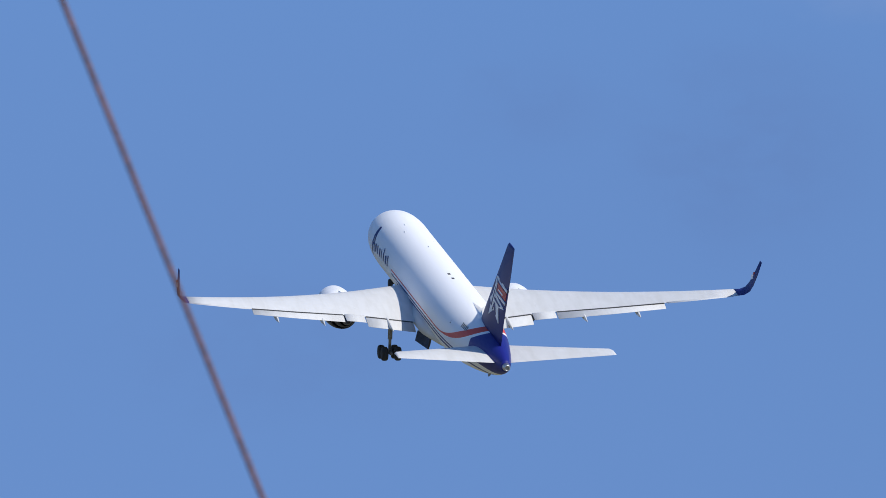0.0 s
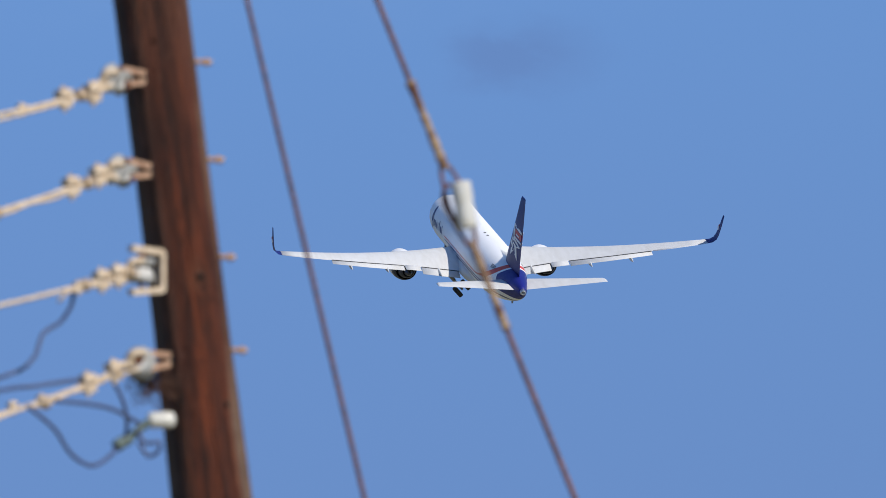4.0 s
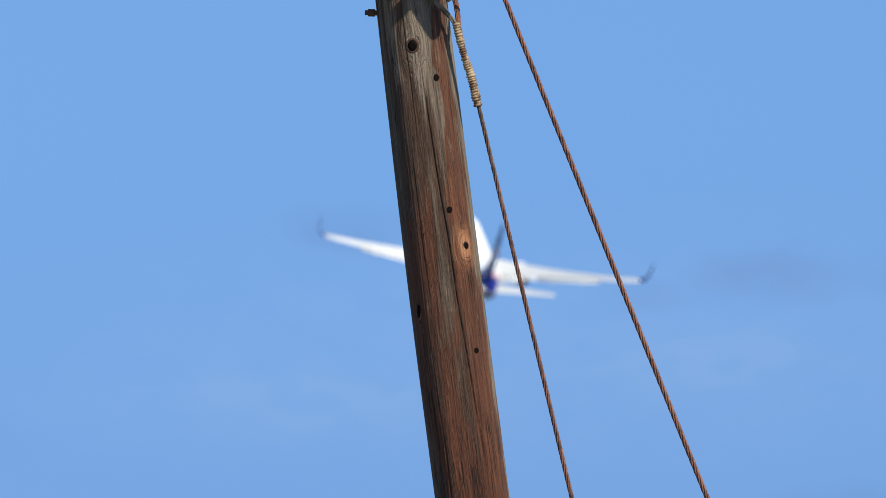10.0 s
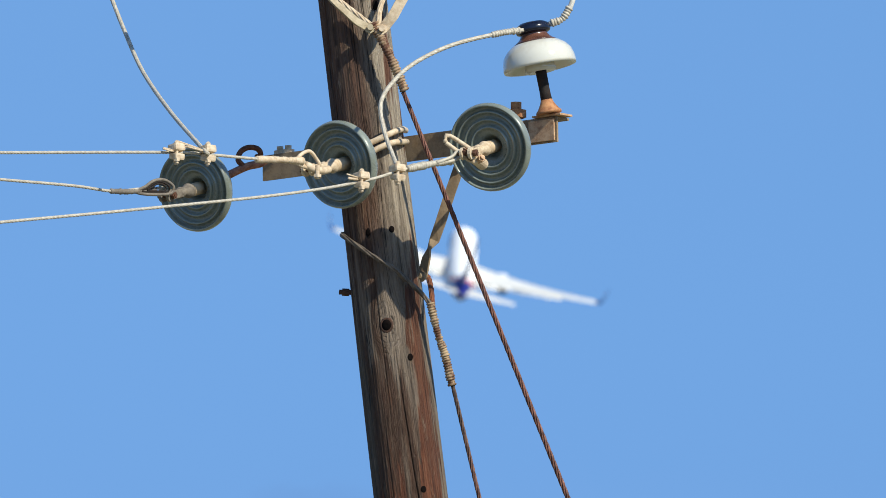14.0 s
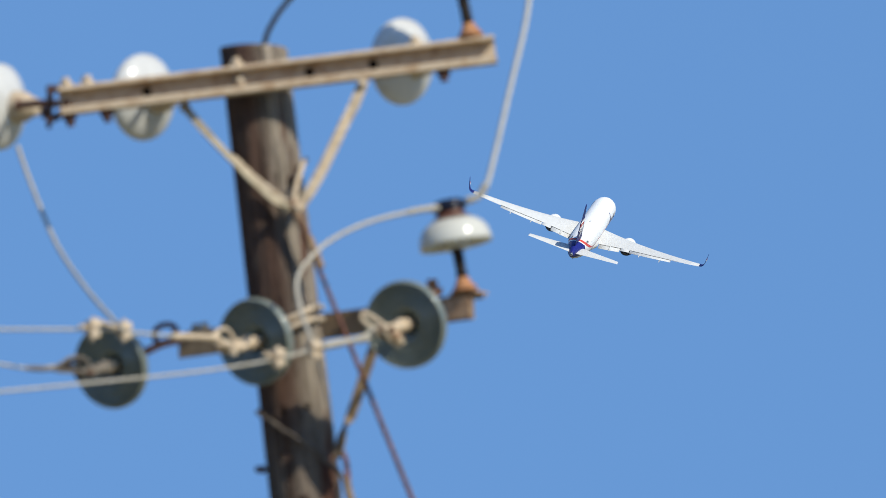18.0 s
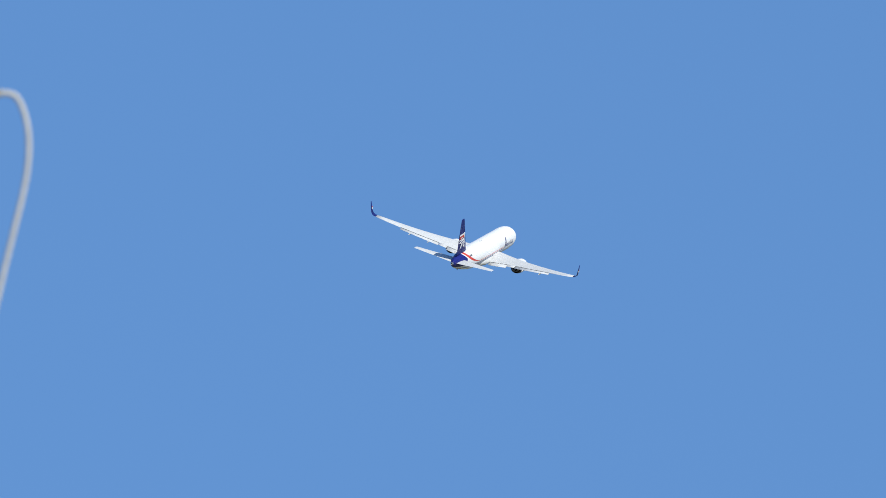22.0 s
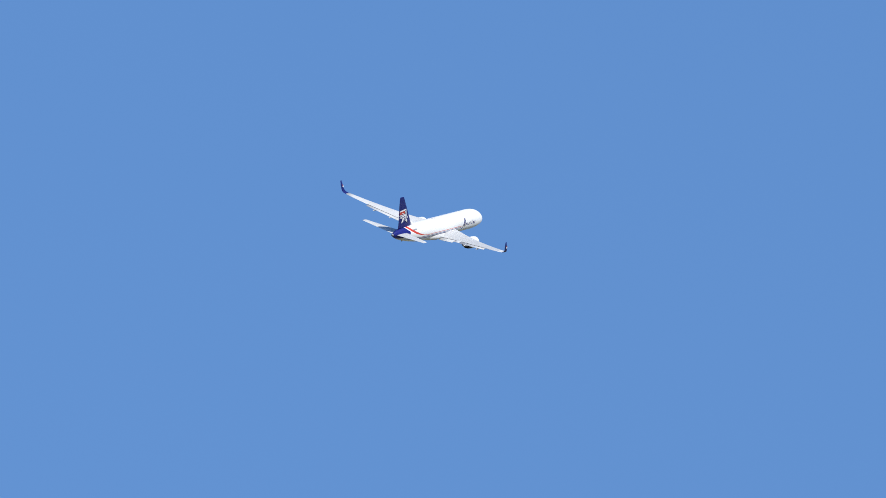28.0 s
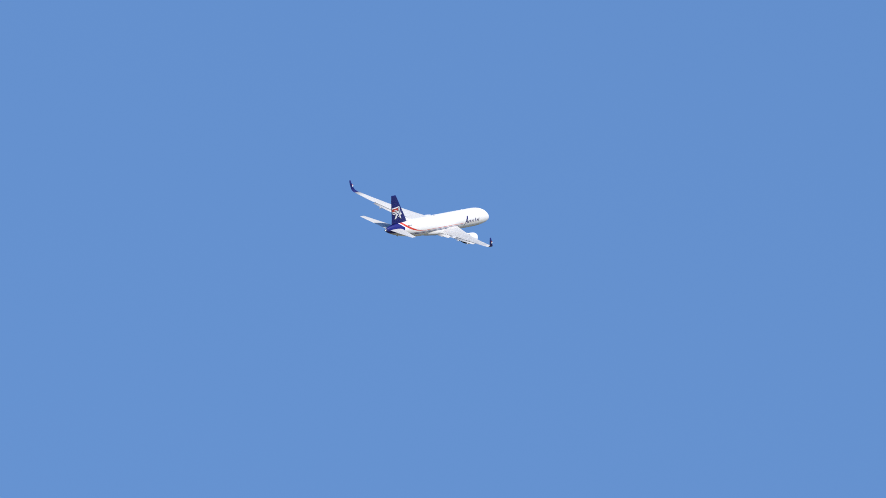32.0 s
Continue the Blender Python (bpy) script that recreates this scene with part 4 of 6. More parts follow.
W = 0.00449
CABLE = "pale stranded aluminium power cable running off the pole"
w2 = cable([(-0.358, 35.580, 6.422), (-0.478, 35.420, 6.406), (-0.618, 35.230, 6.393), (-0.726, 35.080, 6.379), (-1.177, 34.440, 6.291), (-2.457, 32.400, 6.021), (-5.696, 25.000, 5.054)], W, CABLE)
sleeve(w2, [(-0.358, 35.580, 6.422), (-0.421, 35.500, 6.415), (-0.487, 35.410, 6.404)], 0.01042, "galv_light", 0.008, "wrapping", "wire wrapping at the dead end")
part("thimble", tube("thimble", [Vector(q) - w2.location for q in ((-0.382, 35.550, 6.415), (-0.361, 35.580, 6.442), (-0.339, 35.600, 6.453), (-0.322, 35.620, 6.437), (-0.311, 35.630, 6.416), (-0.333, 35.610, 6.404), (-0.365, 35.580, 6.410))], 0.005452, 0.006, 10), MAT["galv_light"], w2)
bolted_clamp(w2, (-0.705, 35.080, 6.379), 0.05292)
bolted_clamp(w2, (-0.620, 35.200, 6.391), 0.05292)
w3 = cable([(0.064, 35.500, 6.413), (-0.064, 35.380, 6.373), (-0.190, 35.260, 6.321), (-0.409, 35.000, 6.250), (-0.793, 34.600, 6.156), (-1.168, 34.200, 6.067), (-2.469, 32.600, 5.723), (-6.132, 27.000, 4.629)], W, CABLE)
sleeve(w3, [(0.067, 35.500, 6.413), (0.002, 35.440, 6.394), (-0.062, 35.380, 6.373)], 0.01122, "alu", 0.007, "wrapping", "wire wrapping at the dead end")
bolted_clamp(w3, (-0.190, 35.250, 6.322), 0.05292)
bolted_clamp(w3, (-0.089, 35.350, 6.357), 0.05292)
# oval strap plate with two bolts between the right-hand insulator and its cable
A, B = Vector((0.056, 35.490, 6.470)) - w3.location, Vector((0.124, 35.500, 6.424)) - w3.location
long = (B - A).normalized()
flat = long.cross(Vector((0, -1, 0.25))).normalized()
plate = [A + flat * 0.012 - long * 0.004, A - long * 0.012, A - flat * 0.012 - long * 0.004, B - flat * 0.014, B - flat * 0.006 + long * 0.012, B + flat * 0.006 + long * 0.012, B + flat * 0.014, A + flat * 0.012 - long * 0.004]
link_plate = part("link_plate", tube("link_plate", plate, 0.0062, 0.005, 12), MAT["galv_light"], w3, "pale oval link plate")
bm = bmesh.new()
box(bm, (0.030, 0.006, 0.040), aim(A.lerp(B, 0.80), long, flat), 0.002)
part("web", bm, MAT["galv_light"], link_plate)
for k, up in ((0.62, 1), (0.92, 1), (1.25, -0.4)):
    p = A.lerp(B, k)
    out = (flat * up * 0.6 + Vector((0.25, -0.8, 0.1))).normalized()
    bm = bmesh.new()
    rod(bm, p - out * 0.012, p + out * 0.026, 0.0065, 10)
    rod(bm, p + out * 0.010, p + out * 0.019, 0.0115, 6)
    part("link_bolt", bm, MAT["rust_brown" if k < 1 else "galv_rust"], link_plate)
cleat = bmesh.new()
rod(cleat, B + long * 0.004, B + long * 0.034 + Vector((0, 0.05, 0.004)), 0.017, 16)
part("clevis_head", cleat, MAT["galv_light"], link_plate)
part("tail_loop", tube("tail_loop", [Vector(q) - w3.location for q in ((0.020, 35.450, 6.400), (0.062, 35.480, 6.420), (0.082, 35.490, 6.440), (0.092, 35.495, 6.432), (0.074, 35.490, 6.414), (0.020, 35.455, 6.396))], 0.0048, 0.006, 12), MAT["alu"], w3)
# cast eye between the middle cable and its insulator
eye = part("eye_casting", tube("eye_casting", [Vector(q) - w2.location for q in ((-0.350, 35.600, 6.414), (-0.330, 35.605, 6.405), (-0.306, 35.620, 6.400), (-0.285, 35.650, 6.408))], 0.0115, 0.006, 12), MAT["galv_light"], w2, "dusty cast eye")
bm = bmesh.new()
rod(bm, Vector((-0.316, 35.600, 6.412)) - w2.location, Vector((-0.316, 35.595, 6.374)) - w2.location, 0.0066, 10)
rod(bm, Vector((-0.316, 35.597, 6.386)) - w2.location, Vector((-0.316, 35.596, 6.377)) - w2.location, 0.012, 6)
part("eye_bolt", bm, MAT["galv_light"], eye)
wire_ends(w2, (-0.620, 35.200, 6.395), (-0.55, -0.8, 0.06), 0.14, 4, 0.003)
wire_ends(w2, (-0.705, 35.080, 6.381), (-0.7, -0.8, 0.05), 0.06, 3, 0.003)
wire_ends(w3, (-0.190, 35.250, 6.326), (-0.75, -0.85, 0.02), 0.07, 4, 0.003)
wire_ends(w2, (-0.382, 35.550, 6.415), (0.5, 0.75, 0.0), 0.09, 6, 0.006)
w1 = cable([(-0.766, 36.100, 6.415), (-0.832, 36.020, 6.401), (-0.905, 35.940, 6.384), (-1.014, 35.800, 6.381), (-1.215, 35.560, 6.367), (-2.564, 33.800, 6.243), (-6.390, 28.000, 5.808)], W, CABLE)
sleeve(w1, [(-0.785, 36.080, 6.409), (-0.848, 36.000, 6.391), (-0.911, 35.930, 6.383)], 0.008018, "dust_grey", 0.009, "wrapping", "dark wire wrapping at the dead end")
EYE = ((-0.842, 36.010, 6.394), (-0.814, 36.030, 6.409), (-0.790, 36.045, 6.428), (-0.760, 36.070, 6.434), (-0.734, 36.090, 6.418), (-0.740, 36.085, 6.398), (-0.776, 36.060, 6.390), (-0.819, 36.030, 6.388), (-0.842, 36.010, 6.391))
part("thimble", tube("thimble", [Vector(q) - w1.location for q in EYE], 0.0046, 0.006, 12), MAT["dust_grey"], w1, "grey-brown dead-end thimble")
for k in (0.72, 0.5):
    inner = [Vector((-0.776, 36.062, 6.410)).lerp(Vector(q), k) - w1.location for q in EYE]
    part("tie_strand", tube("tie_strand", inner, 0.003, 0.006, 10), MAT["rust_dark"], w1)
JUMP = "pale stranded jumper cable looping between insulators"
cable([(-0.950, 36.400, 7.094), (-0.923, 36.320, 7.009), (-0.880, 36.200, 6.889), (-0.820, 36.000, 6.737), (-0.730, 35.600, 6.562), (-0.635, 35.200, 6.407), (-0.617, 35.180, 6.386)], 0.0063, JUMP)
j2 = cable([(0.268, 35.800, 6.829), (0.177, 35.760, 6.809), (0.064, 35.700, 6.771), (-0.032, 35.640, 6.717), (-0.096, 35.580, 6.656), (-0.136, 35.540, 6.586), (-0.128, 35.500, 6.500), (-0.099, 35.440, 6.411), (-0.081, 35.360, 6.357)], 0.0064, JUMP)
sleeve(j2, [(0.259, 35.800, 6.828), (0.216, 35.780, 6.820), (0.177, 35.760, 6.809)], 0.01042, "alu", 0.008)
j3 = cable([(0.342, 35.860, 6.855), (0.374, 35.860, 6.865), (0.404, 35.860, 6.907), (0.428, 35.860, 6.996), (0.469, 35.860, 7.175), (0.518, 35.860, 7.388), (0.526, 35.860, 7.519), (0.502, 35.860, 7.615), (0.462, 35.860, 7.643), (0.364, 35.860, 7.627), (0.318, 35.860, 7.614)], 0.0078, JUMP, "alu_white", 0)
sleeve(j3, [(0.348, 35.860, 6.857), (0.381, 35.860, 6.871), (0.402, 35.860, 6.904)], 0.01122, "alu", 0.008)
sleeve(j3, [(0.447, 35.860, 7.643), (0.407, 35.860, 7.638), (0.364, 35.860, 7.627)], 0.01203, "alu", 0.008)
j4 = cable([(0.269, 35.860, 7.608), (0.170, 35.860, 7.593), (0.057, 35.860, 7.568), (-0.056, 35.860, 7.527), (-0.153, 35.860, 7.447), (-0.211, 36.000, 7.392), (-0.235, 36.120, 7.337), (-0.235, 36.200, 7.201)], 0.008018, JUMP.replace("pale stranded", "dull grey"), "alu_dull", 0)
sleeve(j4, [(0.252, 35.860, 7.606), (0.212, 35.860, 7.600), (0.171, 35.860, 7.593)], 0.01122, "alu", 0.008)


# ---- guys ----
def strain_insulator(parent, place, way, long, r, turn=0.0):
    """An egg-shaped guy insulator with a bore and a groove each way."""
    m = Matrix.Translation(Vector(place) - parent.location) @ aim((0, 0, 0), way) @ pose(0, 0, 0, 0, 0, turn)
    prof = [(r * 0.6, -long / 2), (r * 0.93, -long * 0.485), (r, -long * 0.44), (r, -long * 0.14), (r * 0.9, 0), (r, long * 0.14), (r, long * 0.44), (r * 0.93, long * 0.485), (r * 0.6, long / 2)]
    part("strain_insulator", lathe("strain_insulator", prof, 28, m), MAT["cream"], parent, "white porcelain strain insulator")


def guy_wire(top, mid, foot, label, material, eye, long, r):
    ob = thing("guy_wire", foot, label, "guy wire", "guy wires")
    o = Vector(foot)
    top, mid, foot = Vector(top), Vector(mid), Vector(foot)
    way = (mid - top).normalized()
    mid_low = mid - Vector((0.009621, 0, 0))
    low = (foot - mid_low).normalized()
    up_end = mid - way * long * 0.75
    lo_end = mid_low + low * long * 0.75
    part("upper_strand", tube("upper_strand", [top - o, up_end - o], lambda k: r * (1 + 0.14 * min(1.0, 2.2 * k)), 0.0032, 48, 6, 0.165, 0.55), MAT[material], ob)
    part("lower_strand", tube("lower_strand", [lo_end - o, foot - o], r * 1.22, 0.006, 24, 6, 0.12, 0.34), MAT[material], ob)
    side = way.cross(Vector((0, 1, 0))).normalized() * eye
    for end, w, far in ((up_end, way, mid + way * long * 0.34), (lo_end, -low, mid_low - low * long * 0.34)):
        loop = [end - w * 0.03, end + side * 0.6 + w * 0.02, far + side - w * 0.03, far + w * 0.012, far - side - w * 0.03, end - side * 0.6 + w * 0.02, end - w * 0.03]
        part("loop", tube("loop", [p - o for p in loop], r * 0.9, 0.004, 18, 4, 0.08), MAT["guy"], ob)
        part("grip", coil("grip", [end - o - w * 0.27, end - o - w * 0.12, end - o], 0.01363, 0.016), MAT["grip_rust"], ob, "rust-stained preformed wire grip")
    strain_insulator(ob, mid + Vector((0.012, -0.016, 0)), way + Vector((-0.22, 0, 0)), long * 0.92, eye * 0.96)
    return ob


g2 = guy_wire((-0.074, 35.860, 6.659), (0.916, 35.860, 4.197), (2.591, 35.860, 0.024), "rusty stranded guy wire with a white strain insulator", "guy", 0.03047, 0.1475, 0.0068)
o = g2.location
part("grip", coil("grip", [Vector(q) - o for q in ((-0.161, 35.850, 6.856), (-0.116, 35.850, 6.771), (-0.069, 35.860, 6.662))], 0.0150, 0.0085), MAT["grip_rust"], g2, "rust-stained wire grip")
part("loop", tube("loop", [Vector(q) - o for q in ((-0.152, 35.850, 6.840), (-0.216, 35.870, 6.892), (-0.265, 35.890, 6.934), (-0.314, 35.940, 6.989), (-0.339, 36.050, 7.022))], 0.008018, 0.0032, 48, 6, 0.165, 0.30), MAT["galv_light"], g2)
part("loop", tube("loop", [Vector(q) - o for q in ((-0.145, 35.850, 6.840), (-0.141, 35.870, 6.897), (-0.123, 35.920, 6.965), (-0.114, 36.050, 7.005))], 0.008018, 0.0032, 48, 6, 0.165, 0.30), MAT["galv_light"], g2)
g1 = guy_wire((0.066, 35.940, 5.830), (0.862, 35.940, 2.459), (1.459, 35.940, 0.023), "dull brown stranded guy wire looped round the pole", "guy_dull", 0.03047, 0.1571, 0.0062)
o = g1.location
part("grip", coil("grip", [Vector(q) - o for q in ((0.003, 35.910, 6.060), (0.026, 35.920, 5.967), (0.045, 35.930, 5.912), (0.066, 35.940, 5.824))], 0.0128, 0.0075), MAT["grip"], g1, "tan preformed wire grip")
part("loop", tube("loop", [Vector(q) - o for q in ((-0.233, 36.060, 6.275), (-0.249, 35.980, 6.264), (-0.232, 35.925, 6.244), (-0.168, 35.882, 6.195), (-0.111, 35.876, 6.160), (-0.063, 35.888, 6.122), (-0.019, 35.905, 6.082), (0.006, 35.910, 6.051))], 0.007376, 0.0032, 48, 4, 0.26, 0.40), MAT["guy_loop"], g1)
part("loop", tube("loop", [Vector(q) - o for q in ((0.010, 35.920, 6.049), (0.006, 35.960, 6.102), (-0.003, 36.020, 6.146), (-0.023, 36.080, 6.166))], 0.008018, 0.0032, 48, 6, 0.165, 0.30), MAT["rust"], g1)


# ---- low-voltage racks ----
def spool_rack(spool, out, label, tall=False, axis=(0, 0, 1), r=0.03848):
    """A clevis bolted to the pole, holding a porcelain spool on a pin."""
    ob = thing("spool_rack", spool, label, "insulator bracket", "spool racks on the pole")
    h = 0.07055
    turned = aim((0, 0, 0), axis, (0, 1, 0.1))
    part("spool", lathe("spool", [(r * 0.22, -h * 0.47), (r * 0.5, -h / 2), (r * 0.92, -h * 0.47), (r, -h * 0.40), (r * 0.98, -h * 0.28), (r * 0.60, -h * 0.12), (r * 0.52, 0), (r * 0.60, h * 0.12), (r * 0.98, h * 0.28), (r, h * 0.40), (r * 0.92, h * 0.47), (r * 0.5, h / 2), (r * 0.22, h * 0.47)], 30, turned), MAT["spool"], ob, "white porcelain spool")
    way = Vector(out).normalized()
    end = way * (0.06414 if tall else 0.088)
    hh = h * (0.80 if tall else 0.30)
    metal = MAT["galv_light" if tall else "clevis_tan"]
    for s in (-1, 1):
        if tall:
            path = [way * -0.03528 + Vector((0, 0, s * hh * 1.1)), end + Vector((0, 0, s * hh * 0.95))]
        else:
            path = [way * 0.014 + Vector((0, -0.012, s * hh * 1.1 + 0.006)), way * 0.052 + Vector((0, 0, s * hh * 0.82 + 0.005)), end + Vector((0, 0, s * hh * 0.55 + 0.005))]
        part("clevis_arm", bar("clevis_arm", path, 0.03047, 0.01764 if tall else 0.0165, [(0, 0, 1)] * len(path)), metal, ob)
    part("back_plate", bar("back_plate", [end + Vector((0, 0, hh)), end + Vector((0, 0, -hh))] if tall else [end + Vector((0, 0, hh * 0.72)), end + Vector((0, 0, -hh * 0.72))], 0.02886, 0.01283 if tall else 0.009, [tuple(way)] * 2), metal if tall else MAT["rust_dark"], ob)
    bm = bmesh.new()
    rod(bm, turned @ Vector((0, 0, -h / 2 - 0.012)), turned @ Vector((0, 0, h / 2 + 0.012)), 0.008018, 10)
    rod(bm, turned @ Vector((0, 0, h / 2 + 0.002)), turned @ Vector((0, 0, h / 2 + 0.010)), 0.0145, 6)
    part("spool_pin", bm, MAT["rust"], ob)
    return ob


RACK = "rust-tanned steel clevis with a white porcelain spool on the pole"
spool_rack((-0.061, 35.800, 4.548), (0.85, 0.4, 0.04), RACK, axis=(0.74, -0.40, -0.42))
spool_rack((-0.045, 35.800, 4.288), (0.85, 0.4, 0.0), RACK, axis=(0.70, -0.36, -0.55))
spool_rack((0.014, 35.800, 4.006), (0.75, 0.4, 0.0), "pale square steel clevis with a white porcelain spool on the pole", True)
spool_rack((0.012, 35.800, 3.742), (0.85, 0.4, 0.10), RACK, axis=(-0.12, -0.96, 0.22), r=0.043)


def service_wire(points, clamps, r=None):
    w = cable(points, r or 0.0070, "cream weathered low-voltage cable tied to a spool", "galv_light", 3, "service_cable", "cable", "low-voltage cables", 0.16)
    for i, p in enumerate(clamps):
        bolted_clamp(w, p, 0.060 * (1.0 if i < 2 else 0.58), (-0.8, -0.6, -0.1))
    c = w.location
    a = Vector(points[0])
    # two turns round the spool, then a tail that runs back beside the cable
    ring = [a + Vector((0.031 * math.cos(k), 0.031 * math.sin(k) + 0.03, 0.010 * math.sin(k / 2) - 0.004)) for k in [x * math.pi / 6 for x in range(25)]]
    part("tie", tube("tie", [p - c for p in ring], 0.0115, 0.006, 12), MAT["alu_white"], w)
    part("tie", tube("tie", [a + Vector(q) - c for q in ((0.012, -0.010, 0.030), (-0.020, -0.024, 0.026), (-0.030, -0.020, 0.002), (-0.058, -0.030, -0.012))], 0.011, 0.006, 12), MAT["galv_light"], w)
    last = clamps[-1][0] - 0.05
    rnd = random.Random(len(points) + int(abs(points[1][2]) * 1000))
    tail = [Vector(p) + Vector((0, -0.009, -0.010 + rnd.uniform(-0.007, 0.006))) - c for p in smooth_line(points, 0.07) if p[0] > last]
    end = tail[-1]
    tail.append(end + Vector((-0.03, -0.01, rnd.uniform(-0.03, 0.012))))
    part("tail_wire", tube("tail_wire", tail, 0.0050, 0.012, 18, 3, 0.14, 0.2), MAT["galv_light"], w)
    for k in (0.35, 0.8):
        p = tail[int(k * (len(tail) - 2))]
        way = (tail[int(k * (len(tail) - 2)) + 1] - p).normalized()
        part("tie_wrap", coil("tie_wrap", [p - way * 0.012 + Vector((0, 0, 0.007)), p + Vector((0, 0, 0.008)), p + way * 0.012 + Vector((0, 0, 0.007))], 0.0165, 0.006), MAT["galv"], w)
    return w


service_wire([(-0.067, 35.770, 4.536), (-0.126, 35.740, 4.506), (-0.202, 35.680, 4.482), (-0.316, 35.550, 4.443), (-0.505, 35.400, 4.391), (-0.872, 34.900, 4.263), (-1.113, 34.600, 4.187), (-2.470, 32.800, 3.751), (-6.099, 27.000, 2.607)], ((-0.125, 35.740, 4.504), (-0.206, 35.680, 4.483), (-0.324, 35.550, 4.441), (-0.503, 35.400, 4.391)))
service_wire([(-0.051, 35.770, 4.276), (-0.109, 35.740, 4.266), (-0.178, 35.680, 4.236), (-0.300, 35.550, 4.183), (-0.473, 35.400, 4.122), (-0.871, 34.900, 3.988), (-0.987, 34.800, 3.953), (-2.469, 32.800, 3.457), (-6.096, 27.000, 2.237)], ((-0.109, 35.740, 4.270), (-0.185, 35.680, 4.234), (-0.481, 35.400, 4.122)))
service_wire([(0.006, 35.770, 4.000), (-0.051, 35.740, 3.989), (-0.146, 35.650, 3.956), (-0.241, 35.550, 3.925), (-0.382, 35.400, 3.881), (-0.868, 34.800, 3.729), (-2.468, 32.800, 3.222), (-6.095, 27.000, 2.002)], ((-0.054, 35.740, 3.987), (-0.099, 35.700, 3.972), (-0.165, 35.630, 3.946)))
service_wire([(0.010, 35.770, 3.741), (-0.061, 35.740, 3.717), (-0.138, 35.680, 3.677), (-0.257, 35.550, 3.625), (-0.383, 35.450, 3.578), (-0.870, 34.900, 3.407), (-2.467, 32.800, 2.870), (-6.094, 27.000, 1.682)], ((-0.064, 35.740, 3.717), (-0.137, 35.680, 3.678), (-0.266, 35.550, 3.623), (-0.347, 35.500, 3.600)))


def knob():
    ob = thing("knob_insulator", (0.070, 35.840, 3.585), "small white porcelain knob with a green-grey hook", "insulator")
    way = Vector((-0.95, -0.3, -0.03))
    m = aim((0, 0, 0), way)
    r = 0.02405
    part("knob", lathe("knob", [(r * 0.7, -0.03848), (r, -0.03207), (r * 1.05, -0.006414), (r * 0.9, 0.009621), (r, 0.02245), (r * 0.8, 0.03848), (r * 0.3, 0.04169)], 24, m), MAT["cream"], ob)
    c = Vector(ob.location)
    part("hook", tube("hook", [Vector(q) - c for q in ((0.035, 35.830, 3.578), (0.013, 35.820, 3.562), (-0.019, 35.810, 3.532), (-0.048, 35.800, 3.513))], 0.01283, 0.006, 10), MAT["green"], ob, "green-grey tarnished hook")
    part("connector", tube("connector", [Vector(q) - c for q in ((-0.022, 35.810, 3.529), (-0.042, 35.800, 3.519), (-0.057, 35.790, 3.506))], 0.01764, 0.006, 10), MAT["green"], ob)


knob()


def side_knob():
    ob = thing("knob_insulator", (0.349, 35.950, 3.100), "small white porcelain knob beside the lower pole", "insulator")
    c = Vector(ob.location)
    top, low = Vector((0.322, 35.910, 3.137)) - c, Vector((0.375, 35.930, 3.064)) - c
    r = 0.02085
    n = (low - top).length
    part("knob", lathe("knob", [(r * 0.55, 0), (r * 0.85, n * 0.06), (r * 0.9, n * 0.36), (r * 0.62, n * 0.46), (r * 0.68, n * 0.54), (r * 1.05, n * 0.64), (r * 1.05, n * 0.88), (r * 0.6, n)], 24, aim(top, low - top)), MAT["galv_light"], ob)
    bm = bmesh.new()
    rod(bm, top.lerp(low, 0.3) + Vector((-0.05, 0.06, 0)), top.lerp(low, 0.5), 0.009621, 12)
    part("pin", bm, MAT["rust_dark"], ob)
    bm = bmesh.new()
    rod(bm, Vector((0.347, 36.030, 3.007)) - c, Vector((0.404, 35.980, 2.980)) - c, 0.01122, 12)
    part("hook", bm, MAT["galv_light"], ob, "pale steel hook end")


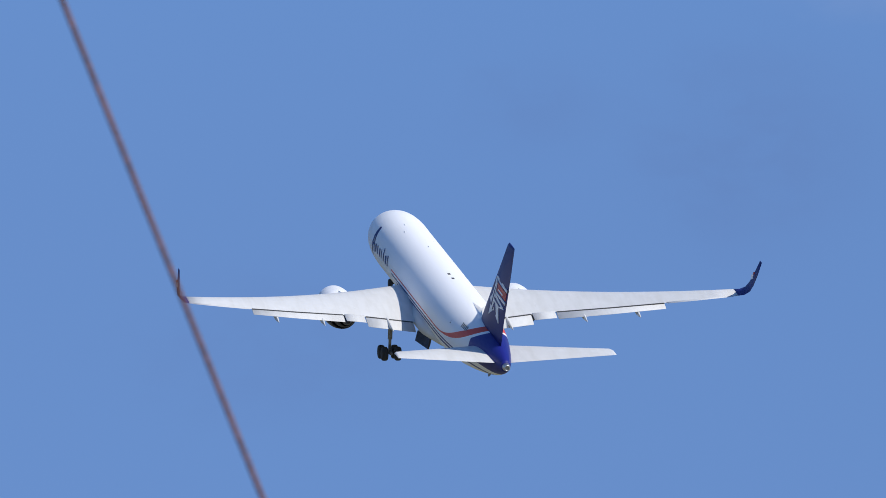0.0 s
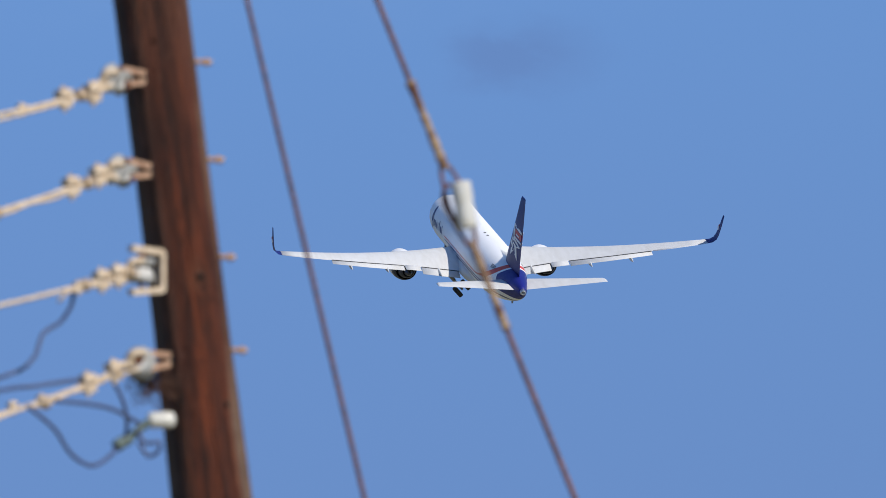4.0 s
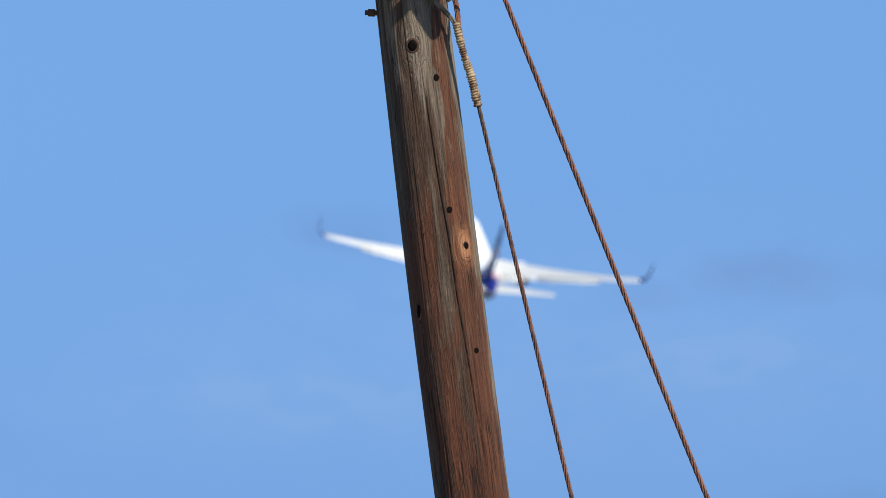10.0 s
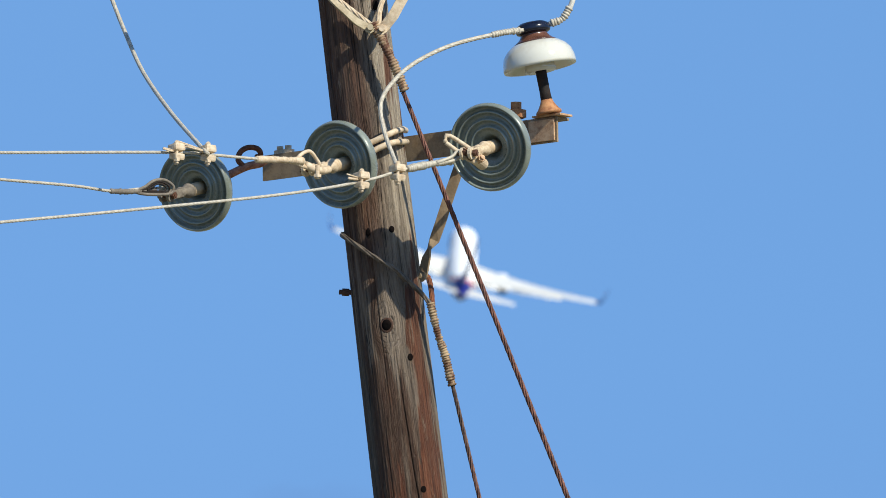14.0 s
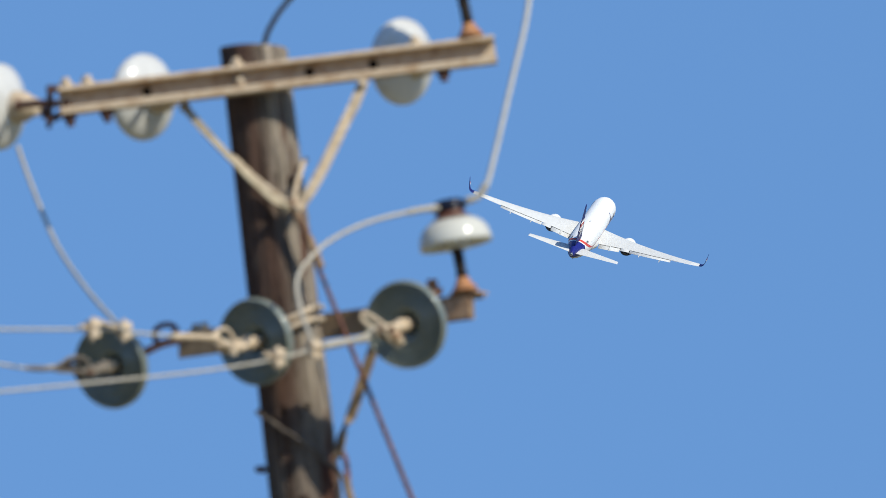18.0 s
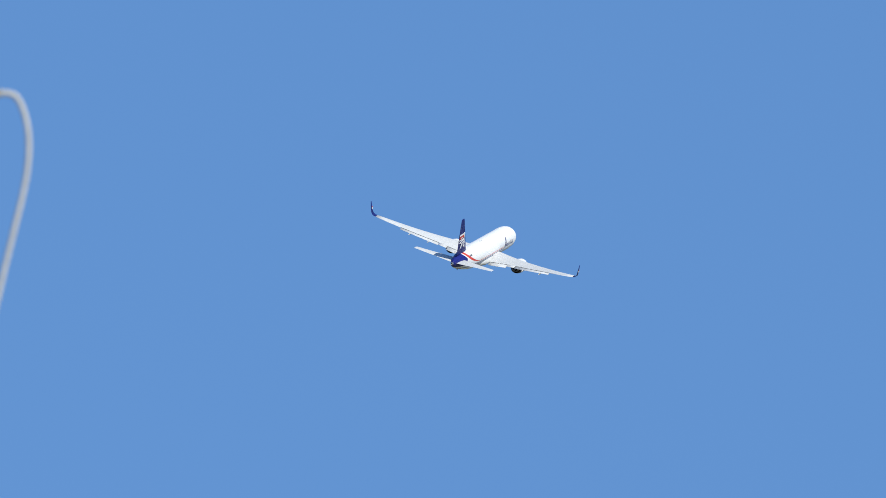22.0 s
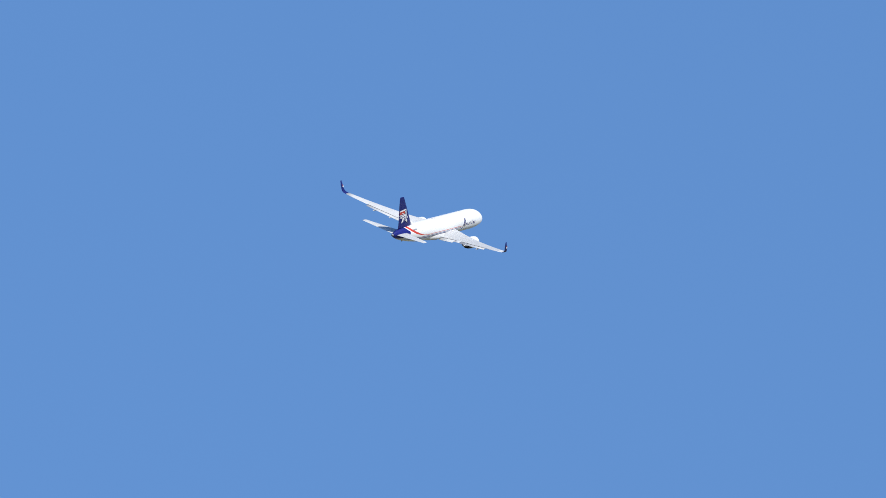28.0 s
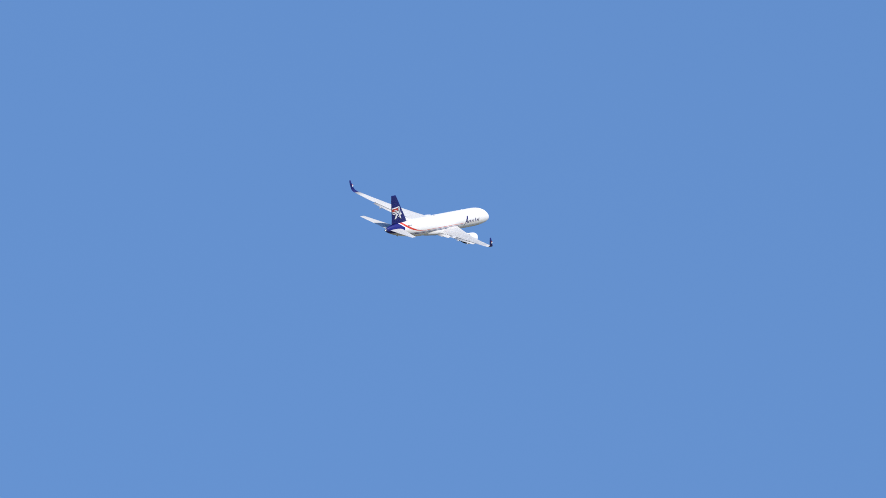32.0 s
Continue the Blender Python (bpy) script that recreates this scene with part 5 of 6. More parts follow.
side_knob()
tuft = thing("fibre_tuft", (0.058, 35.880, 3.706), "small tuft of dry brown fibres under a rack", "nest", "", "stuff")
bm = bmesh.new()
rnd = random.Random(12)
for _ in range(260):
    a = Vector((rnd.gauss(-0.012, 0.030), rnd.gauss(0, 0.014), rnd.gauss(-0.004, 0.026)))
    rod(bm, a, a + Vector((rnd.gauss(0, 0.022), rnd.gauss(0, 0.015), rnd.gauss(-0.012, 0.022))), 0.0014, 5)
part("fibres", bm, MAT["rust_brown"], tuft)
THIN = "thin grey-blue sheathed drop wire hanging in loops"
for pts in ([(-0.178, 35.630, 3.943), (-0.181, 35.640, 3.902), (-0.213, 35.640, 3.851), (-0.264, 35.620, 3.815), (-0.280, 35.600, 3.761), (-0.316, 35.580, 3.717), (-0.384, 35.550, 3.687), (-0.758, 35.100, 3.520), (-2.481, 33.000, 2.730)],
            [(-0.134, 35.690, 3.692), (-0.197, 35.640, 3.683), (-0.292, 35.580, 3.665), (-0.383, 35.500, 3.649), (-0.757, 35.050, 3.548), (-2.482, 33.000, 2.833)],
            [(-0.073, 35.730, 3.705), (-0.038, 35.750, 3.635), (-0.026, 35.780, 3.580), (-0.030, 35.800, 3.538), (-0.045, 35.800, 3.513)],
            [(-0.304, 35.500, 3.605), (-0.229, 35.580, 3.545), (-0.184, 35.640, 3.479), (-0.126, 35.700, 3.448), (-0.078, 35.750, 3.475), (-0.051, 35.800, 3.509)],
            [(-0.228, 35.560, 3.624), (-0.134, 35.640, 3.619), (-0.062, 35.700, 3.606), (0.010, 35.780, 3.572)],
            [(0.003, 35.800, 3.554), (0.026, 35.800, 3.517), (0.067, 35.800, 3.522), (0.061, 35.800, 3.493), (0.032, 35.800, 3.481), (0.006, 35.800, 3.522)]):
    cable(pts, 0.0060, THIN, "insulated", 0, "drop_wire", "wire", "thin drop wires", step=0.02)


# ---- unseen cloud, added between sun and climbing jet to shade it ----
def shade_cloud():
    m = Nodes("added_shade_cloud")
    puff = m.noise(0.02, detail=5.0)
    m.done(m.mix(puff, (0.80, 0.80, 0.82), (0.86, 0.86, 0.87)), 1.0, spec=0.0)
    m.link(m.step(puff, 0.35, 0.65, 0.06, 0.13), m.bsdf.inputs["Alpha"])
    ob = thing("added_shade_cloud", (657, 1024, 900), "unseen thin broken white cloud, added to shade the jet", "cloud", kind="stuff")
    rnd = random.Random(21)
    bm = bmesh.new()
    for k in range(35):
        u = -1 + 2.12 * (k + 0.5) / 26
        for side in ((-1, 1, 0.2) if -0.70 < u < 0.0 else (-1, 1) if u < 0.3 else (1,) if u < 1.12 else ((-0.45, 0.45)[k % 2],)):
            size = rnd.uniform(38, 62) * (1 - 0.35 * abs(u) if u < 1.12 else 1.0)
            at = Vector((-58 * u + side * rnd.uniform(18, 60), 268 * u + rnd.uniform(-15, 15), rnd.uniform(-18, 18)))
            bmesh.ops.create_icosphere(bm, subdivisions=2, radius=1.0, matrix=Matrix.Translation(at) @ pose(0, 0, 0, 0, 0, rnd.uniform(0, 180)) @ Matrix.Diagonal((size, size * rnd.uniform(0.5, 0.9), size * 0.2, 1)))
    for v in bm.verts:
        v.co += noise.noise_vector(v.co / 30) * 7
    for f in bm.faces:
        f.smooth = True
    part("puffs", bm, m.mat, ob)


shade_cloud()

# ---- airliner: x forward, y to the left, z up; x = 0 lies 27 m behind the nose ----
AIR = thing("cargo_airliner", (0, 0, 0), "white twin-engined cargo jet airliner with navy tail and red stripe, climbing", "airplane")


def ring_of(x, zc, hw, hh, n=64, flat=0.0):
    pts = []
    for j in range(n):
        a = 2 * math.pi * j / n
        z = math.sin(a) * hh
        pts.append(Vector((x, math.cos(a) * hw, zc + z)))
    return pts


def body_rings(rows, steps=5):
    out = []
    for i in range(len(rows) - 1):
        p0, p1, p2, p3 = rows[max(i - 1, 0)], rows[i], rows[i + 1], rows[min(i + 2, len(rows) - 1)]
        for k in range(steps):
            t = k / steps
            row = []
            for a, b, c, d in zip(p0, p1, p2, p3):
                row.append(0.5 * (2 * b + (c - a) * t + (2 * a - 5 * b + 4 * c - d) * t * t + (3 * b - a - 3 * c + d) * t ** 3))
            out.append(ring_of(*row))
    out.append(ring_of(*rows[-1]))
    return out


FUSE = [(27.2, -0.72, 0.03, 0.03), (27.05, -0.72, 0.42, 0.40), (26.6, -0.68, 0.86, 0.82), (25.6, -0.52, 1.42, 1.40), (24.0, -0.26, 1.95, 1.98), (21.8, -0.07, 2.36, 2.45), (19.0, 0.0, 2.515, 2.68),
        (15.0, 0.0, 2.515, 2.70), (0.0, 0.0, 2.515, 2.70), (-7.0, 0.0, 2.515, 2.70), (-10.5, 0.05, 2.48, 2.66), (-14.0, 0.20, 2.30, 2.47), (-18.0, 0.44, 1.85, 2.14), (-22.0, 0.66, 1.20, 1.58),
        (-24.6, 0.78, 0.68, 0.94), (-25.8, 0.82, 0.36, 0.46)]


def fuselage():
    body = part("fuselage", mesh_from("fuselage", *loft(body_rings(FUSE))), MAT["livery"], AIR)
    m = Matrix.Translation((-26.0, 0, 0.80)) @ pose(0, 0, 0, 0, -90, 0)
    part("tail_cone_outlet", lathe("tail_cone_outlet", [(0.36, -0.34), (0.33, 0.0), (0.27, 0.28), (0.20, 0.36), (0.17, 0.30), (0.1, 0.1)], 24, m), MAT["silver"], AIR, "bare metal exhaust at the tail tip")
    # belly fairing between the wings
    rings = [ring_of(x, zc, hw, hh, 40) for x, zc, hw, hh in ((10.5, -1.7, 0.6, 0.5), (8.5, -1.75, 2.0, 1.0), (5.5, -1.75, 2.75, 1.25), (-2.5, -1.75, 2.75, 1.25), (-6.0, -1.7, 2.1, 1.1), (-9.0, -1.5, 0.7, 0.7))]
    part("belly_fairing", mesh_from("belly_fairing", *loft(rings)), MAT["wing"], AIR, "grey-white wing-to-body fairing")
    # dark vents on the roof and by the tail
    for x, y in ((-1.9, 0.10), (-3.4, 0.06)):
        bm = bmesh.new()
        box(bm, (0.44, 0.24, 0.05), pose(x, y, 2.69, 0, 0, 0), 0.02)
        part("roof_antenna", bm, MAT["gap"], AIR, "small dark roof antenna")
    for x, y, zz in ((15.5, 0.5, 2.64), (13.5, 0.9, 2.52), (7.5, 0.0, 2.70), (-12.5, 0.4, 2.60)):
        bm = bmesh.new()
        box(bm, (0.32, 0.04, 0.13), pose(x, y, zz, -y * 12, 0, 0), 0.02)
        part("blade_antenna", bm, MAT["white"], AIR)
    for x, ang, ln, wd in ((15.4, 14, 1.5, 0.05), (12.6, -4, 0.24, 0.24), (10.6, -16, 0.7, 0.06), (10.3, -20, 0.06, 0.4), (13.4, 34, 0.8, 0.04), (11.6, 30, 0.5, 0.04), (-3.2, 22, 0.5, 0.05), (-11.4, 12, 0.5, 0.06)):
        a = radians(ang)
        bm = bmesh.new()
        box(bm, (ln, wd, 0.02), Matrix.Translation((x, 2.505 * math.sin(a), 2.685 * math.cos(a))) @ pose(0, 0, 0, -ang, 0, 0), 0.004)
        part("hatch_mark", bm, MAT["seam"], AIR, "fine grey hatch seam")
    bm = bmesh.new()
    box(bm, (0.7, 0.12, 0.75), pose(-19.2, 0, -1.35, 0, 25, 0), 0.04)
    part("tail_skid", bm, MAT["strut"], AIR, "dark tail skid")
    # cockpit windows
    for k in (-1, 1):
        for i, (a0, a1, x) in enumerate(((3, 23, 25.35), (25, 44, 24.95), (46, 62, 24.35))):
            bm = bmesh.new()
            pts = []
            for aa, xx, zz in ((a0, x + 0.18, 0.40), (a1, x - 0.05, 0.40), (a1, x - 0.5, 0.92), (a0, x - 0.30, 0.92)):
                lat = 1.72 * math.sin(radians(aa)) * (1.06 if zz < 0.5 else 0.9)
                pts.append(bm.verts.new((xx + 0.25 * math.cos(radians(aa)) - 0.1, k * lat, zz)))
            bm.faces.new(pts)
            part("cockpit_window", bm, MAT["gap"], AIR)
    return body


def foil(chord_x, y, z, chord, thick, twist=0.0, n=14, cant=None):
    """A closed aerofoil ring: leading edge at chord_x, chord running aft, tilted by cant for a winglet."""
    pts = []
    up = Vector((0, 0, 1)) if cant is None else cant
    for k in range(2 * n):
        if k <= n:
            u, s = 1 - k / n, 1
        else:
            u, s = (k - n) / n, -1
        u = u * u * (3 - 2 * u) if 0 < u < 1 else u
        t = 5 * thick * chord * (0.2969 * math.sqrt(u) - 0.126 * u - 0.3516 * u * u + 0.2843 * u ** 3 - 0.1036 * u ** 4)
        camber = 0.02 * chord * (1 - (2 * u - 0.9) ** 2) * 0.8
        off = s * t * (1.0 if s > 0 else 0.85) + camber
        pts.append(Vector((chord_x - u * chord, y, z)) + up * (off - math.tan(radians(twist)) * (u - 0.35) * chord))
    return pts


def wing_at(y):
    """Leading edge, trailing edge, height and thickness of the wing at y metres from the centre line."""
    le = 8.5 - (y - 2.5) * 14.7 / 21.3 - 0.40 * math.sin(math.pi * min(1, max(0, y - 2.5) / 21.3))
    te = -1.55 - (y - 2.5) * 0.14 if y < 8 else -2.32 - (y - 8) * 6.2 / 15.8
    z = -1.42 + 0.125 * (y - 2.5) + 0.0019 * (y - 2.5) ** 2
    th = 0.145 - 0.055 * min(1, (y - 2.5) / 12)
    tw = 3.5 - 4.0 * (y - 2.5) / 21.3
    return le, te, z, th, tw


def mirror(pts, s):
    return [Vector((p.x, p.y * s, p.z)) for p in pts]


def wing(s):
    rings = []
    for y in (1.0, 2.5, 4, 6, 8, 10, 12, 14, 16, 18, 20, 22, 23.8):
        le, te, z, th, tw = wing_at(max(y, 2.5))
        rings.append(mirror(foil(le, y, z, (le - te) * 0.94, th, tw), s))
    w = part("wing", mesh_from("wing", *loft(rings)), MAT["wing"], AIR, "pale grey swept wing")
    # blended winglet
    rings = []
    for y, z, le, ch, c in ((23.78, 2.115, -6.2, 2.15, 0), (24.25, 2.26, -6.7, 1.95, 22), (24.64, 2.63, -7.3, 1.7, 52), (24.83, 3.23, -7.95, 1.45, 74), (25.0, 4.3, -8.95, 1.12, 81), (25.16, 5.60, -10.05, 0.70, 82)):
        cant = Vector((0, -math.sin(radians(c)), math.cos(radians(c))))
        rings.append(mirror(foil(le, y, z, ch, 0.09, 0, 14, cant), s))
    part("winglet", mesh_from("winglet", *loft(rings)), MAT["blue"], w, "navy blended winglet")
    bm = bmesh.new()
    box(bm, (0.55, 0.165, 0.20), pose(-8.98, s * 24.965, 4.22, s * -6, 20, 0), 0.02)
    part("winglet_emblem", bm, MAT["red"], w, "small red and white emblem")
    bm = bmesh.new()
    box(bm, (0.60, 0.160, 0.42), pose(-8.72, s * 24.91, 3.86, s * -6, 20, 0), 0.02)
    part("winglet_emblem", bm, MAT["white"], w)

    # flaps, set down behind a dark slot
    def trail(y):
        """The wing's rear edge, where the flaps begin."""
        le, te, z, th, tw = wing_at(y)
        ch = (le - te) * 0.94
        return le - ch, z - math.tan(radians(tw)) * 0.65 * ch

    def flap(name, y0, y1, drop, tuck, chord, angle, lab):
        rr = []
        for y in (y0, (y0 + y1) / 2, y1):
            x, z = trail(y)
            ch = chord * (1.0 if y < 8 else 1 - 0.025 * (y - 8))
            rr.append(mirror(foil(x + tuck, y, z - drop - 0.35 * math.tan(radians(angle)) * ch, ch, 0.10, angle, 10), s))
        part(name, mesh_from(name, *loft(rr)), MAT["wing"], w, lab)
    flap("inboard_flap", 2.9, 7.2, 0.07, 0.12, 1.65, 15, "lowered grey inboard flap")
    flap("outboard_flap", 9.3, 17.9, 0.05, 0.10, 1.25, 14, "lowered grey outboard flap")
    flap("inboard_aileron", 7.35, 9.15, 0.02, 0.35, 1.55, 8, "drooped inboard aileron")
    flap("aileron", 18.1, 23.4, 0.0, 0.30, 0.62, 2, "outboard aileron")
    # dark slot ahead of each flap
    for y0, y1 in ((2.9, 7.2), (9.3, 17.9)):
        rr = []
        for y in (y0, (y0 + y1) / 2, y1):
            x, z = trail(y)
            rr.append([Vector((x + dx, s * y, z + dz)) for dx, dz in ((0.05, 0.03), (-0.09, 0.0), (-0.09, -0.10), (0.05, -0.10))])
        part("flap_slot", mesh_from("flap_slot", *loft(rr), smooth=False), MAT["gap"], w, "dark slot ahead of the flap")
    # canoe fairings under the trailing edge
    for y, ln in ((5.2, 4.2), (11.4, 3.2), (15.7, 2.8)):
        le, te, z, th, tw = wing_at(y)
        x0 = te + ln * 0.45
        rr = []
        for k in range(9):
            u = k / 8
            rad = 0.25 * math.sin(math.pi * min(1, 0.06 + 0.94 * u) ** 0.75) + 0.02
            xx = x0 - u * ln
            rr.append([Vector((xx, s * (y + rad * 0.6 * math.cos(a)), z - 0.38 - 0.26 * u + rad * math.sin(a))) for a in [2 * math.pi * j / 12 for j in range(12)]])
        part("flap_track_fairing", mesh_from("flap_track_fairing", *loft(rr)), MAT["wing"], w)
    return w


def engine(s):
    y, z = s * 7.9, -2.46
    m = Matrix.Translation((0.10, y, z)) @ pose(0, 0, 0, 0, -90, 0)
    prof = [(0.35, -7.6), (1.16, -7.9), (1.15, -9.0), (1.22, -9.32), (1.32, -9.36), (1.42, -9.1), (1.52, -8.2), (1.54, -7.0), (1.49, -5.8), (1.40, -5.75), (1.0, -5.7)]
    n = part("engine_nacelle", lathe("engine_nacelle", prof, 44, m), MAT["white"], AIR, "white engine nacelle under the wing")
    # dark metal rear cowl; the wing's shade on it is put into the colour
    part("fan_nozzle", lathe("fan_nozzle", [(1.38, -5.9), (1.475, -5.79), (1.42, -5.2), (1.22, -4.3), (1.15, -4.25), (1.10, -4.7), (0.9, -4.9)], 44, m), MAT["nozzle"], n, "dark blue-grey metal fan nozzle, wing shade put into its colour")
    part("core_cowl", lathe("core_cowl", [(1.00, -5.2), (0.98, -4.2), (0.84, -3.4), (0.64, -2.9), (0.58, -2.9), (0.56, -3.2)], 32, m), MAT["nozzle"], n, "dark metal core nozzle")
    part("exhaust_plug", lathe("exhaust_plug", [(0.5, -3.2), (0.42, -2.5), (0.2, -1.9), (0.04, -1.7)], 24, m), MAT["nozzle"], n)
    part("intake_fan", lathe("intake_fan", [(1.12, -7.75), (1.12, -7.8), (0.35, -7.85), (0.1, -8.3)], 32, m), MAT["gap"], n)
    rings = []
    for zz, xa, xb, hw in ((-1.4, 8.0, 2.6, 0.28), (-0.90, 6.8, 0.4, 0.24), (-0.55, 4.6, -0.6, 0.20)):
        rings.append([Vector((xa, y, zz)), Vector(((xa * 2 + xb) / 3, y + hw, zz)), Vector(((xa + xb * 2) / 3, y + hw, zz)), Vector((xb, y, zz)), Vector(((xa + xb * 2) / 3, y - hw, zz)), Vector(((xa * 2 + xb) / 3, y - hw, zz))])
    part("pylon", mesh_from("pylon", *loft(rings), smooth=False), MAT["white"], n)


def tail():
    rings = []
    for z, le, te, th in ((2.0, -15.4, -23.5, 0.10), (2.6, -16.0, -23.75, 0.10), (4.0, -17.4, -24.2, 0.10), (6.5, -20.0, -25.35, 0.095), (9.0, -22.6, -26.45, 0.09), (11.08, -24.75, -27.25, 0.085), (11.36, -25.2, -27.36, 0.05)):
        rings.append([Vector((p.x, p.z, z)) for p in foil(le, 0, 0, le - te, th, 0)])
        rings[-1] = [Vector((p.x, p.y - 0.016 * 0.8 * (le - te) * (1 - (2 * ((le - p.x) / (le - te)) - 0.9) ** 2), p.z)) for p in rings[-1]]
    f = part("fin", mesh_from("fin", *loft(rings)), MAT["blue"], AIR, "navy tail fin with a red and white arrow emblem")
    rings = [[Vector((x, dy * w, z)) for dy, z in ((-1, 2.2), (0, zt), (1, 2.2))] for x, w, zt in ((-9.8, 0.03, 2.5), (-12.4, 0.14, 2.82), (-15.2, 0.27, 3.1), (-17.8, 0.34, 4.2))]
    part("dorsal_fillet", mesh_from("dorsal_fillet", *loft(rings)), MAT["white"], f)
    # abstract emblem on both sides: red block, white outlines, white star

    def stroke(name, pts, material, s, lift):
        bm = bmesh.new()
        vs = []
        for x, z in pts:
            k = min(max((z - 2.6) / 8.7, 0), 1)
            le, te = -16.0 - 9.1 * k, -23.75 - 3.65 * k
            u = min(max((le - x) / (le - te), 0.0), 1)
            half = 5 * 0.098 * (le - te) * (0.2969 * math.sqrt(u) - 0.126 * u - 0.3516 * u * u + 0.2843 * u ** 3 - 0.1036 * u ** 4)
            vs.append(bm.verts.new((x, s * (max(half, 0.05) + lift), z)))
        fc = bm.faces.new(vs if s > 0 else vs[::-1])
        ex = bmesh.ops.extrude_face_region(bm, geom=[fc])
        bmesh.ops.translate(bm, vec=(0, -s * 0.05, 0), verts=[v for v in ex["geom"] if isinstance(v, bmesh.types.BMVert)])
        bmesh.ops.recalc_face_normals(bm, faces=bm.faces)
        part(name, bm, MAT[material], f)

    def on_fin(c, z):
        """A place on the fin's side: the share of the chord behind the front edge, and the height."""
        k = (z - 2.6) / 8.7
        le, te = -16.0 - 9.1 * k, -23.75 - 3.65 * k
        return le + (te - le) * (0.05 + 0.90 * c), z

    shapes = (("emblem_outline", "white", 0.055, ((1.0, 7.02), (1.0, 7.28), (0.14, 7.80), (0.16, 7.58), (0.5, 7.32))),
              ("emblem_block", "red", 0.050, ((0.97, 6.20), (0.97, 6.92), (0.36, 7.26), (0.44, 6.52))),
              ("emblem_bar", "white", 0.060, ((0.78, 6.46), (0.78, 6.60), (0.50, 6.76), (0.50, 6.62))),
              ("emblem_outline", "white", 0.055, ((0.99, 5.80), (0.99, 6.02), (0.40, 6.36), (0.43, 6.14))),
              ("emblem_star", "white", 0.060, ((0.15, 7.62), (0.32, 7.10), (0.38, 6.16), (0.98, 5.32), (0.70, 5.16), (0.84, 3.75), (0.52, 4.62), (0.34, 3.85), (0.30, 5.00), (0.16, 5.30), (0.24, 5.80), (0.22, 6.70))),
              ("emblem_line", "blue", 0.066, ((0.27, 6.75), (0.32, 6.60), (0.38, 4.80), (0.32, 4.85))),
              ("emblem_line", "blue", 0.066, ((0.42, 5.35), (0.52, 5.30), (0.68, 4.30), (0.58, 4.45))),
              ("emblem_line", "blue", 0.066, ((0.40, 5.84), (0.80, 5.40), (0.74, 5.26), (0.40, 5.62))),
              ("emblem_line", "blue", 0.066, ((0.44, 5.10), (0.50, 5.05), (0.50, 4.60), (0.44, 4.50))))
    for s in (-1, 1):
        for name, paint, lift, pts in shapes:
            stroke(name, [on_fin(c, z) for c, z in pts], paint, s, lift)
    for s in (-1, 1):
        rings = []
        for y, le, te, z in ((0.3, -18.6, -24.6, 0.70), (1.0, -19.0, -24.75, 0.80), (5.0, -21.6, -25.5, 1.28), (9.1, -24.1, -26.25, 1.76), (9.32, -24.6, -26.3, 1.79)):
            rings.append(mirror(foil(le, y, z, le - te, 0.095 if y < 9.2 else 0.05, -1.5), s))
        part("horizontal_stabilizer", mesh_from("horizontal_stabilizer", *loft(rings)), MAT["wing"], AIR, "pale grey tailplane")


def hull(x, z):
    """Half width of the fuselage at a height z."""
    for a, b in zip(FUSE, FUSE[1:]):
        if a[0] >= x >= b[0]:
            t = (a[0] - x) / (a[0] - b[0])
            zc, hw, hh = (a[k] + (b[k] - a[k]) * t for k in (1, 2, 3))
            return hw * math.sqrt(max(0.02, 1 - ((z - zc) / hh) ** 2))
    return 1.0


def titles():
    """The name on the forward fuselage as plain shapes: a tall swept stroke and a row of bars."""
    for s in (-1, 1):
        # from the front of the word towards the tail, on the left side; mirrored reading order on the right
        x0, way = (19.8, -1) if s > 0 else (11.4, 1)

        def patch(x, z, w, h, slant=0.0):
            verts, cols = [], max(2, int(abs(w) / 0.5) + 1)
            for i in range(7):
                zz = z + h * i / 6
                for k in range(cols):
                    xx = x + way * (slant * (zz - z) + w * k / (cols - 1))
                    verts.append((xx, s * (hull(xx, zz) + 0.03), zz))
            faces = [(i * cols + k, i * cols + k + 1, (i + 1) * cols + k + 1, (i + 1) * cols + k) for i in range(6) for k in range(cols - 1)]
            part("title_stroke", mesh_from("title_stroke", verts, faces), MAT["blue"], AIR, "navy stroke of the airline title")
        patch(x0, -1.00, 0.36, 2.75, 0.40)
        patch(x0 + way * 1.15, -0.45, 0.34, 2.2, 0.04)
        patch(x0 + way * 0.45, 0.10, 0.9, 0.22)
        for k, (wide, tall) in enumerate(((0.46, 0.74), (0.30, 0.78), (0.40, 0.72), (0.18, 0.84), (0.28, 1.15), (0.46, 0.74), (0.32, 0.95))):
            patch(x0 + way * (1.85 + k * 0.86), -0.28, wide, tall, 0.08)
    for s in (-1, 1):
        for k in range(5):
            x = -15.5 - k * 0.34
            verts = [(xx, s * (hull(xx, zz) + lift), zz) for xx, zz, lift in ((x, 1.62, 0.06), (x - 0.20, 1.62, 0.06), (x - 0.20, 1.98, 0.09), (x, 1.98, 0.09))]
            part("mark_bar", mesh_from("mark_bar", verts, [(0, 1, 2, 3)]), MAT["strut"], AIR, "small grey bar of the tail marking")
        verts = [(xx, s * (hull(xx, zz) + 0.02), zz) for xx, zz in ((-12.65, 1.22), (-12.85, 1.22), (-12.85, 1.42), (-12.65, 1.42))]
        part("mark_bar", mesh_from("mark_bar", verts, [(0, 1, 2, 3)]), MAT["gap"], AIR)


